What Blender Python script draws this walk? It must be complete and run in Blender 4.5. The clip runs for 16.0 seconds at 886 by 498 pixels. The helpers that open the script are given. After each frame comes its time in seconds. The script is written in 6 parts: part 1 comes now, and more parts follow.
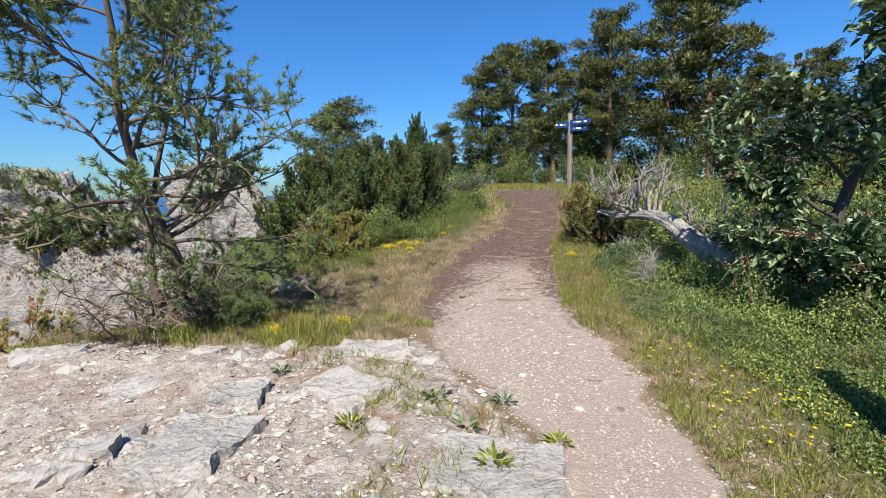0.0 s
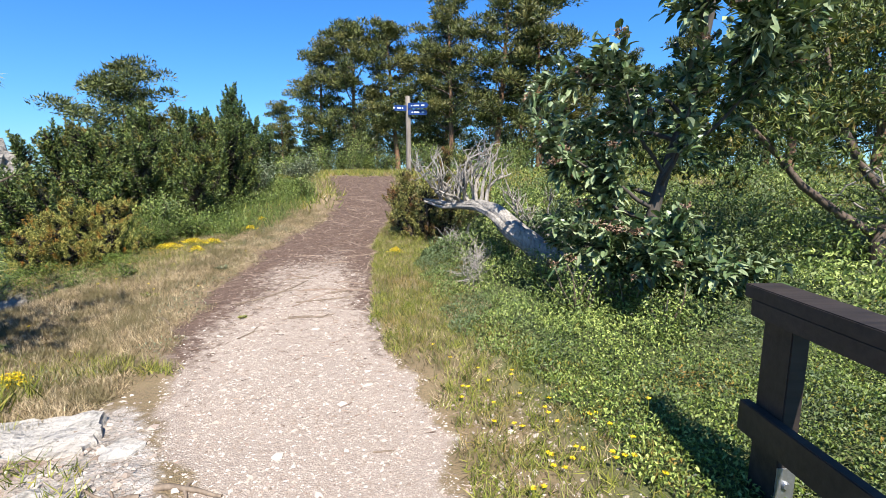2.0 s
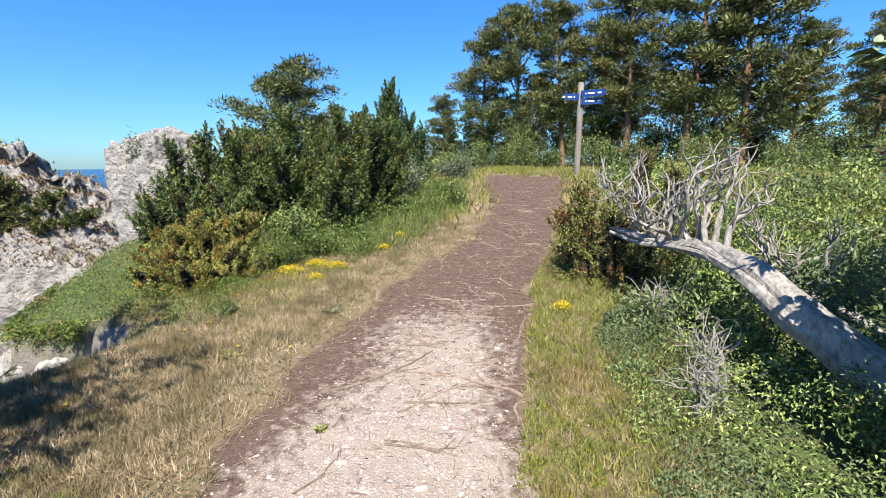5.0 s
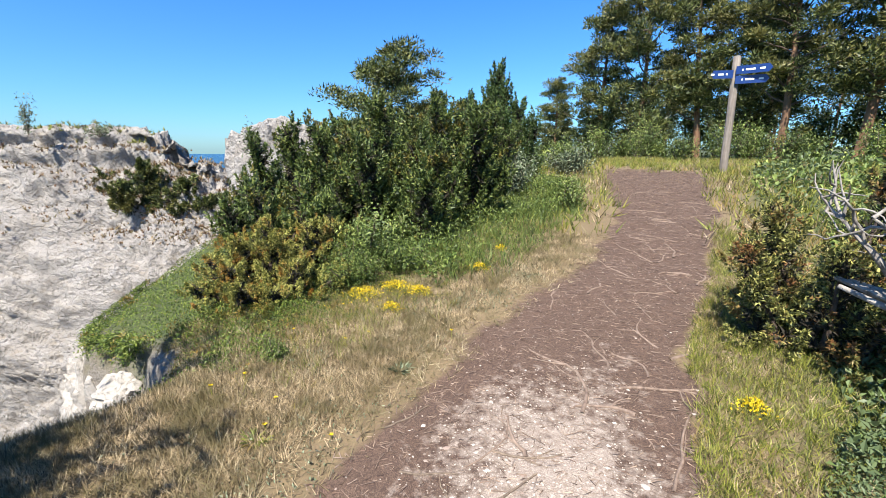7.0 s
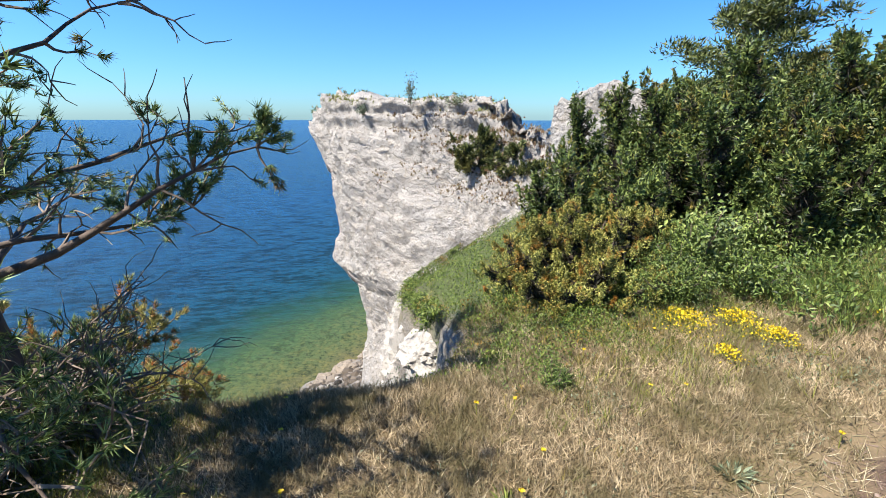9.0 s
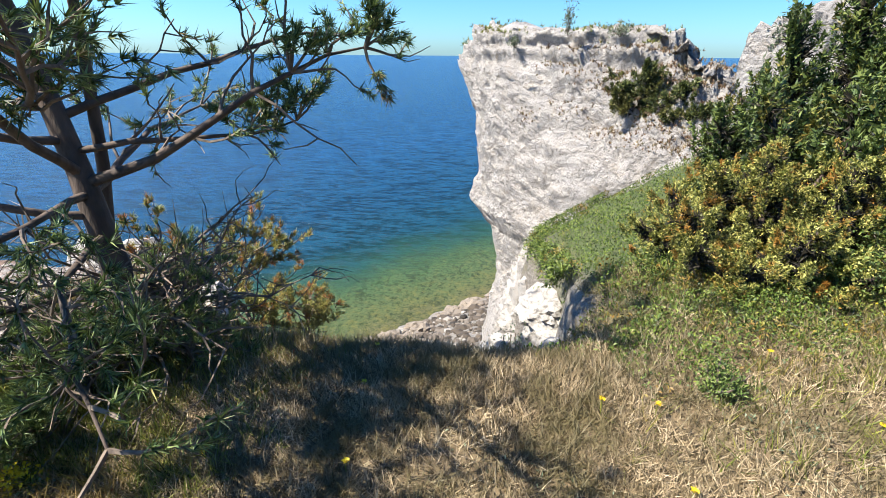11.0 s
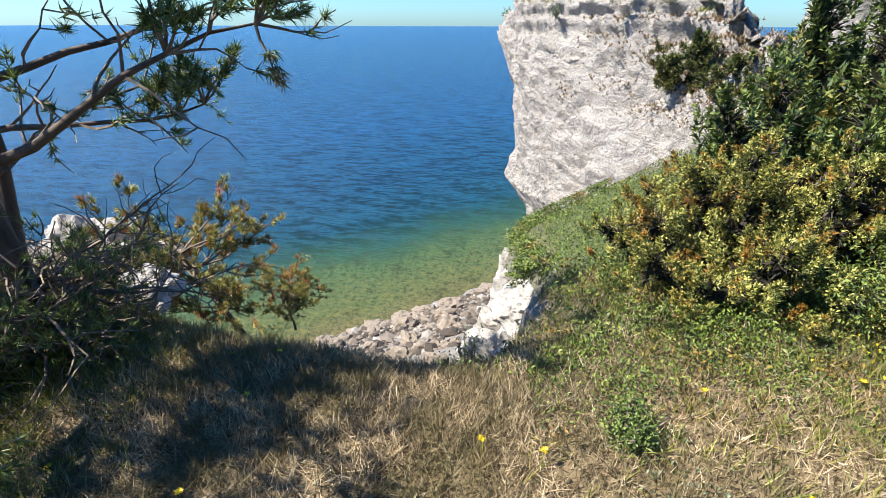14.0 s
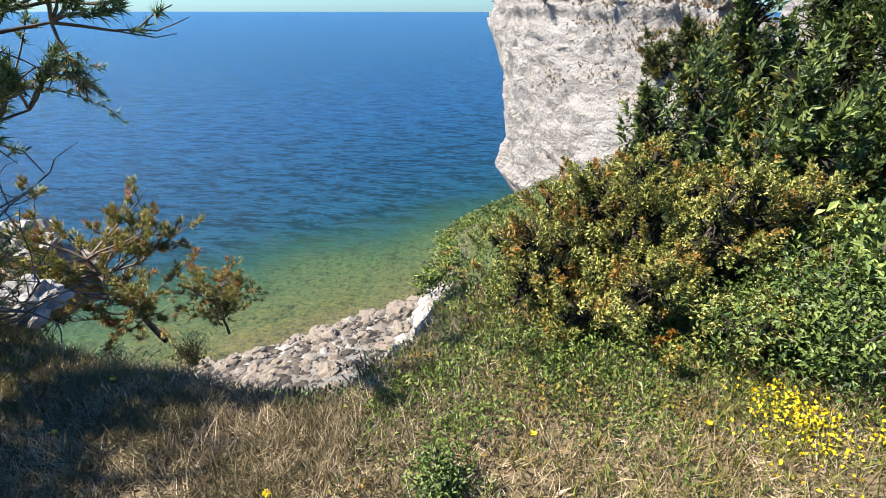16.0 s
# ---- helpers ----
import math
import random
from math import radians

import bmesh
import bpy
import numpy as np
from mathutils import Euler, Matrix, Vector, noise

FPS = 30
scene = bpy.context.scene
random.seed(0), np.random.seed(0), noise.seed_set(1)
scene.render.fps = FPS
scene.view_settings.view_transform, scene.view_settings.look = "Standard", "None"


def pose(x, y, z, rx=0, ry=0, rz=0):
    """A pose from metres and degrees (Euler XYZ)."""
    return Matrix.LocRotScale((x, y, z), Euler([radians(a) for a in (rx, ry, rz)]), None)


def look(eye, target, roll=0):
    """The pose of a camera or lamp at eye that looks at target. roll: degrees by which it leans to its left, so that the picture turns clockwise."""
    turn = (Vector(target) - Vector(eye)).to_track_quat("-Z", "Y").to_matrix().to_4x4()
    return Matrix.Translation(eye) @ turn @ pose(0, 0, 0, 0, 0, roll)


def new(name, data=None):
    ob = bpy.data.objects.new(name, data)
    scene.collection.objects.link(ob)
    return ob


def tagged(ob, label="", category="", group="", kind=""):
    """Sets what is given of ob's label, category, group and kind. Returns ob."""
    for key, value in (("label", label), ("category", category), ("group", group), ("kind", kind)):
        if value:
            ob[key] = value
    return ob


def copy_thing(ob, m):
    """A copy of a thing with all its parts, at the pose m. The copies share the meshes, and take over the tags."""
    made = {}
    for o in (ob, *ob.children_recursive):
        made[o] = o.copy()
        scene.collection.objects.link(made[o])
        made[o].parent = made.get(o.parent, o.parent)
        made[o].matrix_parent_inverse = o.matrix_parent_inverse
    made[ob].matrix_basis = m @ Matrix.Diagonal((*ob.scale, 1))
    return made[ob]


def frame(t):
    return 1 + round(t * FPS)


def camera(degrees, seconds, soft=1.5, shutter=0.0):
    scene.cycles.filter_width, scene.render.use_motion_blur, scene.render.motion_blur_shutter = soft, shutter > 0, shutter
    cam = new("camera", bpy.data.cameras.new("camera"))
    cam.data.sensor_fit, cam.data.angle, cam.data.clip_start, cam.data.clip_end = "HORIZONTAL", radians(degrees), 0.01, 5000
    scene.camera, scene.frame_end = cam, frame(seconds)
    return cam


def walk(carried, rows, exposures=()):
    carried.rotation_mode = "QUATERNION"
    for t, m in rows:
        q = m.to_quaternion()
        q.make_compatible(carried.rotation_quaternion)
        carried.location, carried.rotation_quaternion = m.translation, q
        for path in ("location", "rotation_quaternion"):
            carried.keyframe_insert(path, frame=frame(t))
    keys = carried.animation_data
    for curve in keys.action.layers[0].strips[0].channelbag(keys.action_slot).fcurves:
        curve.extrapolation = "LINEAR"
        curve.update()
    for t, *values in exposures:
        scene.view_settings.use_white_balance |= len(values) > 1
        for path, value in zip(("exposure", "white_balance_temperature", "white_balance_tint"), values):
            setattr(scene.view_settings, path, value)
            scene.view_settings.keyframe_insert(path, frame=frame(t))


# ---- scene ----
cam = camera(87.1, 16.0, soft=0.4)
PATH = [
    (0, (0.423, 2.146, 1.322), (-0.363, 3.967, 1.063), -1.2),
    (0.5, (0.47, 2.447, 1.328), (0.06, 4.383, 1.032), -0.9),
    (1, (0.58, 2.764, 1.292), (0.329, 4.719, 0.951), -0.6),
    (1.5, (0.678, 3.058, 1.299), (0.498, 5.02, 0.953), -0.4),
    (2, (0.635, 3.38, 1.296), (0.448, 5.345, 0.973), -0.3),
    (2.5, (0.588, 3.659, 1.301), (0.267, 5.607, 0.984), -0.1),
    (3, (0.551, 4.004, 1.348), (0.151, 5.937, 1.029), 0.2),
    (3.2, (0.521, 4.112, 1.379), (0.101, 6.04, 1.052), 0.4),
    (5.3, (0.004, 5.429, 1.545), (-0.874, 7.189, 1.183), 0.1),
    (5.5, (-0.099, 5.55, 1.561), (-1.01, 7.292, 1.192), 0.2),
    (6, (-0.27, 5.821, 1.609), (-1.271, 7.51, 1.225), 0.2),
    (6.5, (-0.368, 6.158, 1.65), (-1.462, 7.784, 1.252), 0.3),
    (7, (-0.489, 6.402, 1.661), (-1.68, 7.955, 1.251), 0.4),
    (7.5, (-0.708, 6.645, 1.707), (-2.016, 8.096, 1.278), 0.4),
    (8, (-0.883, 6.829, 1.692), (-2.416, 8.032, 1.241), 0.4),
    (8.5, (-1.01, 6.945, 1.705), (-2.77, 7.76, 1.219), 0.3),
    (9, (-1.227, 6.926, 1.692), (-3.087, 7.417, 1.143), 0.2),
    (9.5, (-1.403, 6.898, 1.696), (-3.291, 7.088, 1.064), 0.2),
    (9.7, (-1.479, 6.919, 1.656), (-3.36, 6.987, 0.98), 0.3),
    (11.8, (-1.824, 7.21, 1.49), (-3.659, 7.117, 0.701), 0.5),
    (12, (-1.831, 7.251, 1.495), (-3.673, 7.181, 0.719), 0.4),
    (12.5, (-1.855, 7.331, 1.503), (-3.695, 7.29, 0.721), 0.2),
    (13, (-1.951, 7.43, 1.495), (-3.78, 7.426, 0.687), 0.2),
    (13.5, (-2.057, 7.564, 1.517), (-3.873, 7.527, 0.679), 0.2),
    (14, (-2.121, 7.7, 1.523), (-3.9, 7.448, 0.645), 0.1),
    (14.5, (-2.167, 7.865, 1.532), (-3.874, 7.41, 0.596), 0.0),
    (15, (-2.263, 7.982, 1.546), (-3.942, 7.464, 0.591), 0.1),
    (15.5, (-2.406, 8.147, 1.55), (-4.108, 7.741, 0.582), 0.0),
    (16, (-2.451, 8.36, 1.566), (-4.209, 8.114, 0.644), -0.0),
]
walk(cam, [(t, look(eye, target, roll)) for t, eye, target, roll in PATH],
     exposures=[(0, 0.9), (1.0, 1.16), (2.0, 1.3), (7.0, 1.34), (9.0, 1.36), (12.0, 1.5), (16.0, 1.45)])

# world and sun
SUN_ELEV = 52.0
world = bpy.data.worlds.new("sky")
scene.world = world
world.use_nodes = True
wn = world.node_tree.nodes
sky = wn.new("ShaderNodeTexSky")
sky.sky_type = "NISHITA"
sky.sun_disc = False
sky.sun_elevation = radians(SUN_ELEV)
sky.sun_rotation = radians(180)
sky.altitude = 50
sky.air_density = 1.0
sky.dust_density = 0.35
sky.ozone_density = 4.0
wn["Background"].inputs["Strength"].default_value = 0.056
clear = wn.new("ShaderNodeMix")
clear.data_type, clear.blend_type = "RGBA", "MULTIPLY"
clear.inputs[0].default_value = 1.0
# clear deep blue overhead, paler in the haze over the sea
up = wn.new("ShaderNodeSeparateXYZ")
world.node_tree.links.new(wn.new("ShaderNodeTexCoord").outputs["Generated"], up.inputs[0])
haze = wn.new("ShaderNodeMapRange")
haze.inputs["From Min"].default_value, haze.inputs["From Max"].default_value = 0.0, 0.28
world.node_tree.links.new(up.outputs[2], haze.inputs["Value"])
tint = wn.new("ShaderNodeMix")
tint.data_type = "RGBA"
tint.inputs[6].default_value, tint.inputs[7].default_value = (0.60, 0.98, 1.34, 1), (0.44, 1.02, 1.6, 1)
world.node_tree.links.new(haze.outputs[0], tint.inputs[0])
world.node_tree.links.new(tint.outputs[2], clear.inputs[7])
world.node_tree.links.new(sky.outputs[0], clear.inputs[6])
world.node_tree.links.new(clear.outputs[2], wn["Background"].inputs["Color"])
sun_data = bpy.data.lights.new("sun", "SUN")
sun_data.energy = 5.0
sun_data.angle = radians(0.5)
sun_data.color = (1.0, 0.94, 0.84)
sun = new("sun", sun_data)
sun.matrix_world = look((0.22, -0.7, 0.94), (0, 0, 0))

# ---- small mesh tools ----
rng = np.random.default_rng(7)
SEA = -41.0


def unit(v):
    v = np.asarray(v, float)
    return v / np.maximum(np.linalg.norm(v, axis=-1, keepdims=True), 1e-9)


def cat(pieces):
    vs, fs, n = [], [], 0
    for v, f in pieces:
        vs.append(v)
        fs.append(np.asarray(f) + n)
        n += len(v)
    return np.concatenate(vs), np.concatenate(fs)


def mesh_of(name, vf, mat, smooth=False):
    v, f = vf
    v, f = np.asarray(v, np.float32), np.asarray(f, np.int32)
    me = bpy.data.meshes.new(name)
    k = f.shape[1]
    me.vertices.add(len(v))
    me.vertices.foreach_set("co", v.ravel())
    me.loops.add(f.size)
    me.loops.foreach_set("vertex_index", f.ravel())
    me.polygons.add(len(f))
    me.polygons.foreach_set("loop_start", np.arange(0, f.size, k, dtype=np.int32))
    me.polygons.foreach_set("loop_total", np.full(len(f), k, np.int32))
    me.polygons.foreach_set("use_smooth", np.full(len(f), smooth, bool))
    me.update(calc_edges=True)
    if mat:
        me.materials.append(mat)
    return me


def part(name, vf, mat, parent=None, label="", smooth=False):
    """One mesh object, under a thing or a part, or on its own. A bmesh or a pair of arrays, in the parent's space."""
    if isinstance(vf, bmesh.types.BMesh):
        me = bpy.data.meshes.new(name)
        vf.to_mesh(me)
        vf.free()
        me.materials.append(mat)
        for p in me.polygons:
            p.use_smooth = smooth
    else:
        me = mesh_of(name, vf, mat, smooth)
    ob = new(name, me)
    if parent:
        ob.parent = parent
    if label:
        ob["label"] = label
    if name in ("twigs", "twig_spray", "limb_spread", "branching", "blossom_head"):
        ob["kind"] = "stuff"
    return ob


def thing(name, place, label, category, group="", kind=""):
    e = new(name)
    e.empty_display_size = 0.1
    e.location = place
    return tagged(e, label, category, group, kind)


def tube(pts, radii, sides=6):
    """A tapered tube along points, its end closed to a tip."""
    pts, radii = np.asarray(pts, float), np.asarray(radii, float)
    n = len(pts)
    t = unit(np.gradient(pts, axis=0))
    ref = np.array([0.31, 0.52, 0.8]) if abs(t[0, 2]) < 0.8 else np.array([1.0, 0.2, 0.0])
    a = unit(np.cross(t, ref))
    b = np.cross(t, a)
    w = np.linspace(0, 2 * np.pi, sides, endpoint=False)
    ring = np.cos(w)[None, :, None] * a[:, None] + np.sin(w)[None, :, None] * b[:, None]
    v = (pts[:, None] + ring * radii[:, None, None]).reshape(-1, 3)
    i, j = np.meshgrid(np.arange(n - 1), np.arange(sides), indexing="ij")
    k = (j + 1) % sides
    f = np.stack([i * sides + j, i * sides + k, (i + 1) * sides + k, (i + 1) * sides + j], -1).reshape(-1, 4)
    return v, f


def limb(p0, way, length, segs=7, wander=0.25, rise=0.0, rs=rng):
    """A wandering line of points."""
    pts, d = [np.asarray(p0, float)], unit(way)
    for _ in range(segs):
        d = unit(d + rs.normal(0, wander, 3) * 0.6 + np.array([0, 0, rise]))
        pts.append(pts[-1] + d * length / segs)
    return np.array(pts)


def blades(centres, ways, n, length, width, spread, rs=rng, curl=0.0):
    """n thin triangles sprouting from every centre round its way."""
    c = np.repeat(np.asarray(centres, float), n, 0)
    d = unit(np.repeat(unit(ways), n, 0) + rs.normal(0, spread, (len(c), 3)))
    ln = length * rs.uniform(0.6, 1.25, (len(c), 1))
    side = unit(np.cross(d, rs.normal(0, 1, (len(c), 3)))) * width * rs.uniform(0.7, 1.3, (len(c), 1)) / 2
    tip = c + d * ln + np.array([0, 0, curl]) * ln
    v = np.stack([c - side, c + side, tip], 1).reshape(-1, 3)
    return v, np.arange(len(v)).reshape(-1, 3)


def leaves(centres, ways, length, width, rs=rng, droop=0.15, full=False):
    """A folded four-cornered leaf at every centre, pointing along its way."""
    c = np.asarray(centres, float)
    d = unit(ways)
    side = unit(np.cross(d, rs.normal(0, 0.35, c.shape) + np.array([0, 0, 1.0])))
    up = np.cross(side, d)
    ln = length * rs.uniform(0.6, 1.2, (len(c), 1))
    w = width * rs.uniform(0.7, 1.2, (len(c), 1)) / 2
    if full:
        dip = np.array([0, 0, droop]) * ln
        a, b = c + d * ln * 0.38, c + d * ln * 0.74 - 0.5 * dip
        v = np.stack([c, a + side * w + up * w * 0.3, b + side * w * 0.8 + up * w * 0.25, c + d * ln - dip, b - side * w * 0.8 + up * w * 0.25, a - side * w + up * w * 0.3, c + d * ln * 0.56 - 0.25 * dip], 1).reshape(-1, 3)
        q = np.arange(len(c))[:, None] * 7
        return v, np.concatenate([q + [k, k + 1 if k < 5 else 0, 6] for k in range(6)])
    mid = c + d * ln * 0.5
    v = np.stack([c, mid + side * w + up * w * 0.35, c + d * ln - np.array([0, 0, droop]) * ln, mid - side * w + up * w * 0.35], 1).reshape(-1, 3)
    q = np.arange(len(c))[:, None] * 4
    return v, np.concatenate([q + [0, 1, 2], q + [0, 2, 3]])


def grow(v, amount, scale, seed=0.0, octaves=4):
    """Noise for points, one value each."""
    return np.array([noise.fractal(Vector((p[0] * scale + seed, p[1] * scale - seed, p[2] * scale + 2 * seed)), 0.9, 2.1, octaves) for p in v]) * amount


def smooth_noise(x, y, scale, seed):
    """A quick two-scale noise made of sines."""
    r = np.random.default_rng(seed)
    out = np.zeros_like(np.asarray(x, float))
    for k in range(7):
        a, p, s = r.uniform(0, 6.28), r.uniform(0, 6.28), scale * r.uniform(0.5, 2.3)
        out = out + np.sin((x * np.cos(a) + y * np.sin(a)) * s + p + 1.3 * np.sin((x * np.sin(a) - y * np.cos(a)) * s * 0.7 + p))
    return out / 7


# ---- the shape of the ground ----
EDGE = [(-5.5, -60), (-5.4, -5), (-5.2, 2.5), (-5.0, 4.2), (-4.2, 5.3), (-3.95, 5.9), (-3.8, 6.5), (-3.76, 7.1), (-3.8, 7.75), (-4.38, 8.28), (-5.7, 8.25), (-6.4, 8.15), (-7.1, 8.35), (-7.8, 9.3),
        (-9.0, 11.5), (-11.5, 14.6), (-15, 18.5), (-21, 22.5), (-34, 28), (-44, 36), (-70, 70), (-160, 200), (-300, 700), (700, 700), (700, -60)]


def edge_distance(x, y):
    """Distance to the cliff's edge, positive on the land."""
    best, inside = np.full(x.shape, 1e9), np.zeros(x.shape, bool)
    for (x0, y0), (x1, y1) in zip(EDGE, EDGE[1:] + EDGE[:1]):
        dx, dy = x1 - x0, y1 - y0
        t = np.clip(((x - x0) * dx + (y - y0) * dy) / (dx * dx + dy * dy), 0, 1)
        best = np.minimum(best, np.hypot(x - x0 - t * dx, y - y0 - t * dy))
        inside ^= ((y0 > y) != (y1 > y)) & (x < dx * (y - y0) / (dy if abs(dy) > 1e-9 else 1e-9) + x0)
    return np.where(inside, best, -best)


def land(x, y):
    s = np.logaddexp(0, (y - 7.2) * 1.2) / 1.2
    z = 0.105 * s
    z = np.where(z > 0.7, 0.7 + 0.62 * np.tanh((z - 0.7) / 0.62), z) + 0.012 * np.maximum(y - 22, 0)
    z = z - 0.06 * np.exp(-((x - 2) ** 2 + (y - 5.5) ** 2) / 4)
    return z - np.clip(-(x + 7) * 0.13, 0, 2.2) - np.clip(-(x + 4.4) * 0.2, 0, 0.5) * np.clip((10.2 - y) / 2, 0, 1)


PATH_Y = [0, 3, 4.3, 5.0, 5.7, 6.85, 7.7, 8.7, 10.2, 11.8, 13.0, 14.1, 17.2, 19.1, 26]
PATH_L = [-0.3, -0.2, -0.02, -0.75, -1.4, -2.1, -2.36, -2.44, -2.57, -2.47, -2.75, -2.95, -4.3, -4.95, -6.5]
PATH_RY = [0, 3, 4.5, 5.6, 7.14, 8.2, 8.8, 9.85, 11.76, 14, 16.5, 20, 26]
PATH_R = [1.5, 1.2, 0.85, 0.56, -0.26, -0.48, -0.65, -0.88, -1.05, -1.3, -1.76, -2.35, -3.4]


def path_amount(x, y):
    w = 0.15 * smooth_noise(x, y, 3.0, 5) + 0.1 * smooth_noise(x, y, 9.0, 6)
    lo, hi = np.interp(y, PATH_Y, PATH_L), np.interp(y, PATH_RY, PATH_R)
    m = np.clip((x - lo + w) / 0.35, 0, 1) * np.clip((hi - x + w) / 0.22, 0, 1)
    return m * np.clip((21.5 - y) / 3, 0, 1)


def gravel_amount(x, y):
    """Crushed limestone on the path: all over at first, then a strip in its middle, then none."""
    lo, hi = np.interp(y, PATH_Y, PATH_L), np.interp(y, PATH_RY, PATH_R)
    mid = 1 - np.abs((x - (0.36 * lo + 0.64 * hi)) / np.maximum((hi - lo) / 2, 0.2))
    g = 1.22 - np.clip((y - 5.0) / 4.1, 0, 1.0) + (0.3 + 0.8 * np.clip((y - 5.2) / 1.6, 0, 1)) * (mid - 0.6) + 0.3 * smooth_noise(x, y, 2.4, 61)
    g = g + 0.45 * np.exp(-((x - -1.87) ** 2 / 0.3 + (y - 8.84) ** 2 / 0.9))
    return np.clip(g, 0, 1) * np.clip((10.5 - y) / 2.5, 0, 1)


def slab_amount(x, y):
    """Bare limestone beside the start of the path."""
    top = 5.75 + 0.33 * (x + 1.3) + 0.35 * smooth_noise(x, y, 1.6, 9)
    lo = np.interp(y, PATH_Y, PATH_L)
    return np.clip((top - y) / 0.35, 0, 1) * np.clip((lo + 0.25 - x) / 0.4, 0, 1)


def height(x, y):
    x, y = np.asarray(x, float), np.asarray(y, float)
    d = edge_distance(x, y) + 0.18 * smooth_noise(x, y, 2.2, 3)
    top = land(x, y) + 0.02 * smooth_noise(x, y, 1.7, 1) + 0.012 * smooth_noise(x, y, 6.0, 2)
    rock = slab_amount(x, y)
    top = top + rock * (0.09 * np.abs(smooth_noise(x, y, 2.6, 11)) + 0.05 * np.abs(smooth_noise(x, y, 9.0, 12)) + 0.02 * smooth_noise(x, y, 22.0, 13))
    top = top - 0.02 * path_amount(x, y)
    sea = (x + 48) * -0.775 + (y + 25) * -0.633
    low = np.where(sea > 0, SEA - 0.09 * sea, SEA - 0.62 * sea + 0.7 * smooth_noise(x, y, 0.5, 21))
    low = np.where(sea > 0, low, np.minimum(low, -3.0))
    out = np.maximum(-d, 0)
    fall = top - 0.16 * np.maximum(0.5 - d, 0) ** 2 - np.where(out < 0.3, 1.2 * out ** 2, 0.108 + (out - 0.3) * 8.0) + np.clip(out - 0.3, 0, 1) * 0.35 * smooth_noise(x, y, 2.0, 23)
    return np.where(d > 0.5, top, np.maximum(np.minimum(fall, top), np.minimum(low, top)))


def ground_at(x, y):
    return float(height(np.array([float(x)]), np.array([float(y)]))[0])

# ---- materials ----
def ramp(nt, fac, stops):
    n = nt.nodes.new("ShaderNodeValToRGB")
    cr = n.color_ramp
    while len(cr.elements) < len(stops):
        cr.elements.new(0.5)
    for e, (p, c) in zip(cr.elements, stops):
        e.position, e.color = p, (*c, 1)
    nt.links.new(fac, n.inputs[0])
    return n.outputs[0]


def tex(nt, kind, scale, detail=4.0, vec=None, out=0, rough=0.6):
    n = nt.nodes.new("ShaderNodeTex" + kind)
    n.inputs["Scale"].default_value = scale
    if kind == "Noise":
        n.inputs["Detail"].default_value = detail
        n.inputs["Roughness"].default_value = rough
    if vec is not None:
        nt.links.new(vec, n.inputs["Vector"])
    return n.outputs[out]


def mix(nt, fac, a, b, mode="MIX"):
    n = nt.nodes.new("ShaderNodeMix")
    n.data_type, n.blend_type = "RGBA", mode
    for s, v in ((0, fac), (6, a), (7, b)):
        if isinstance(v, (int, float)):
            n.inputs[s].default_value = v
        elif isinstance(v, tuple):
            n.inputs[s].default_value = (*v, 1)
        else:
            nt.links.new(v, n.inputs[s])
    return n.outputs[2]


def calc(nt, op, a, b=0.0, c=0.0):
    n = nt.nodes.new("ShaderNodeMath")
    n.operation = op
    for s, v in enumerate((a, b, c)):
        if isinstance(v, (int, float)):
            n.inputs[s].default_value = v
        else:
            nt.links.new(v, n.inputs[s])
    return n.outputs[0]


def bump(nt, height_out, strength, distance, under=None):
    n = nt.nodes.new("ShaderNodeBump")
    n.inputs["Strength"].default_value = strength
    n.inputs["Distance"].default_value = distance
    nt.links.new(height_out, n.inputs["Height"])
    if under is not None:
        nt.links.new(under, n.inputs["Normal"])
    return n.outputs[0]


def base(name, rough=0.8):
    m = bpy.data.materials.new(name)
    m.use_nodes = True
    p = m.node_tree.nodes["Principled BSDF"]
    p.inputs["Roughness"].default_value = rough
    return m, m.node_tree, p


def place(nt):
    return nt.nodes.new("ShaderNodeTexCoord").outputs["Object"]


def foliage(name, dark, mid, light, patch=None, patch_at=0.6, patch_scale=1.6, glow=0.3, rough=0.5):
    """Leaf or needle: each blade its own shade, patches of another tint, some light let through."""
    m, nt, p = base(name, rough)
    geo = nt.nodes.new("ShaderNodeNewGeometry")
    col = ramp(nt, geo.outputs["Random Per Island"], [(0.0, tuple(0.3 * c for c in dark)), (0.45, mid), (1.0, tuple(min(0.85, 1.2 * c) for c in light))])
    if patch:
        n = tex(nt, "Noise", patch_scale, 3, place(nt))
        both = calc(nt, "ADD", n, calc(nt, "MULTIPLY", geo.outputs["Random Per Island"], 0.18))
        col = mix(nt, ramp(nt, both, [(patch_at, (0, 0, 0)), (patch_at + 0.12, (1, 1, 1))]), col, patch)
    nt.links.new(col, p.inputs["Base Color"])
    p.inputs["Specular IOR Level"].default_value = 0.35
    tr = nt.nodes.new("ShaderNodeBsdfTranslucent")
    nt.links.new(mix(nt, 0.35, col, (0.21, 0.252, 0.028)), tr.inputs["Color"])
    mx = nt.nodes.new("ShaderNodeMixShader")
    mx.inputs[0].default_value = glow * 0.55
    nt.links.new(p.outputs[0], mx.inputs[1])
    nt.links.new(tr.outputs[0], mx.inputs[2])
    nt.links.new(mx.outputs[0], nt.nodes["Material Output"].inputs["Surface"])
    return m


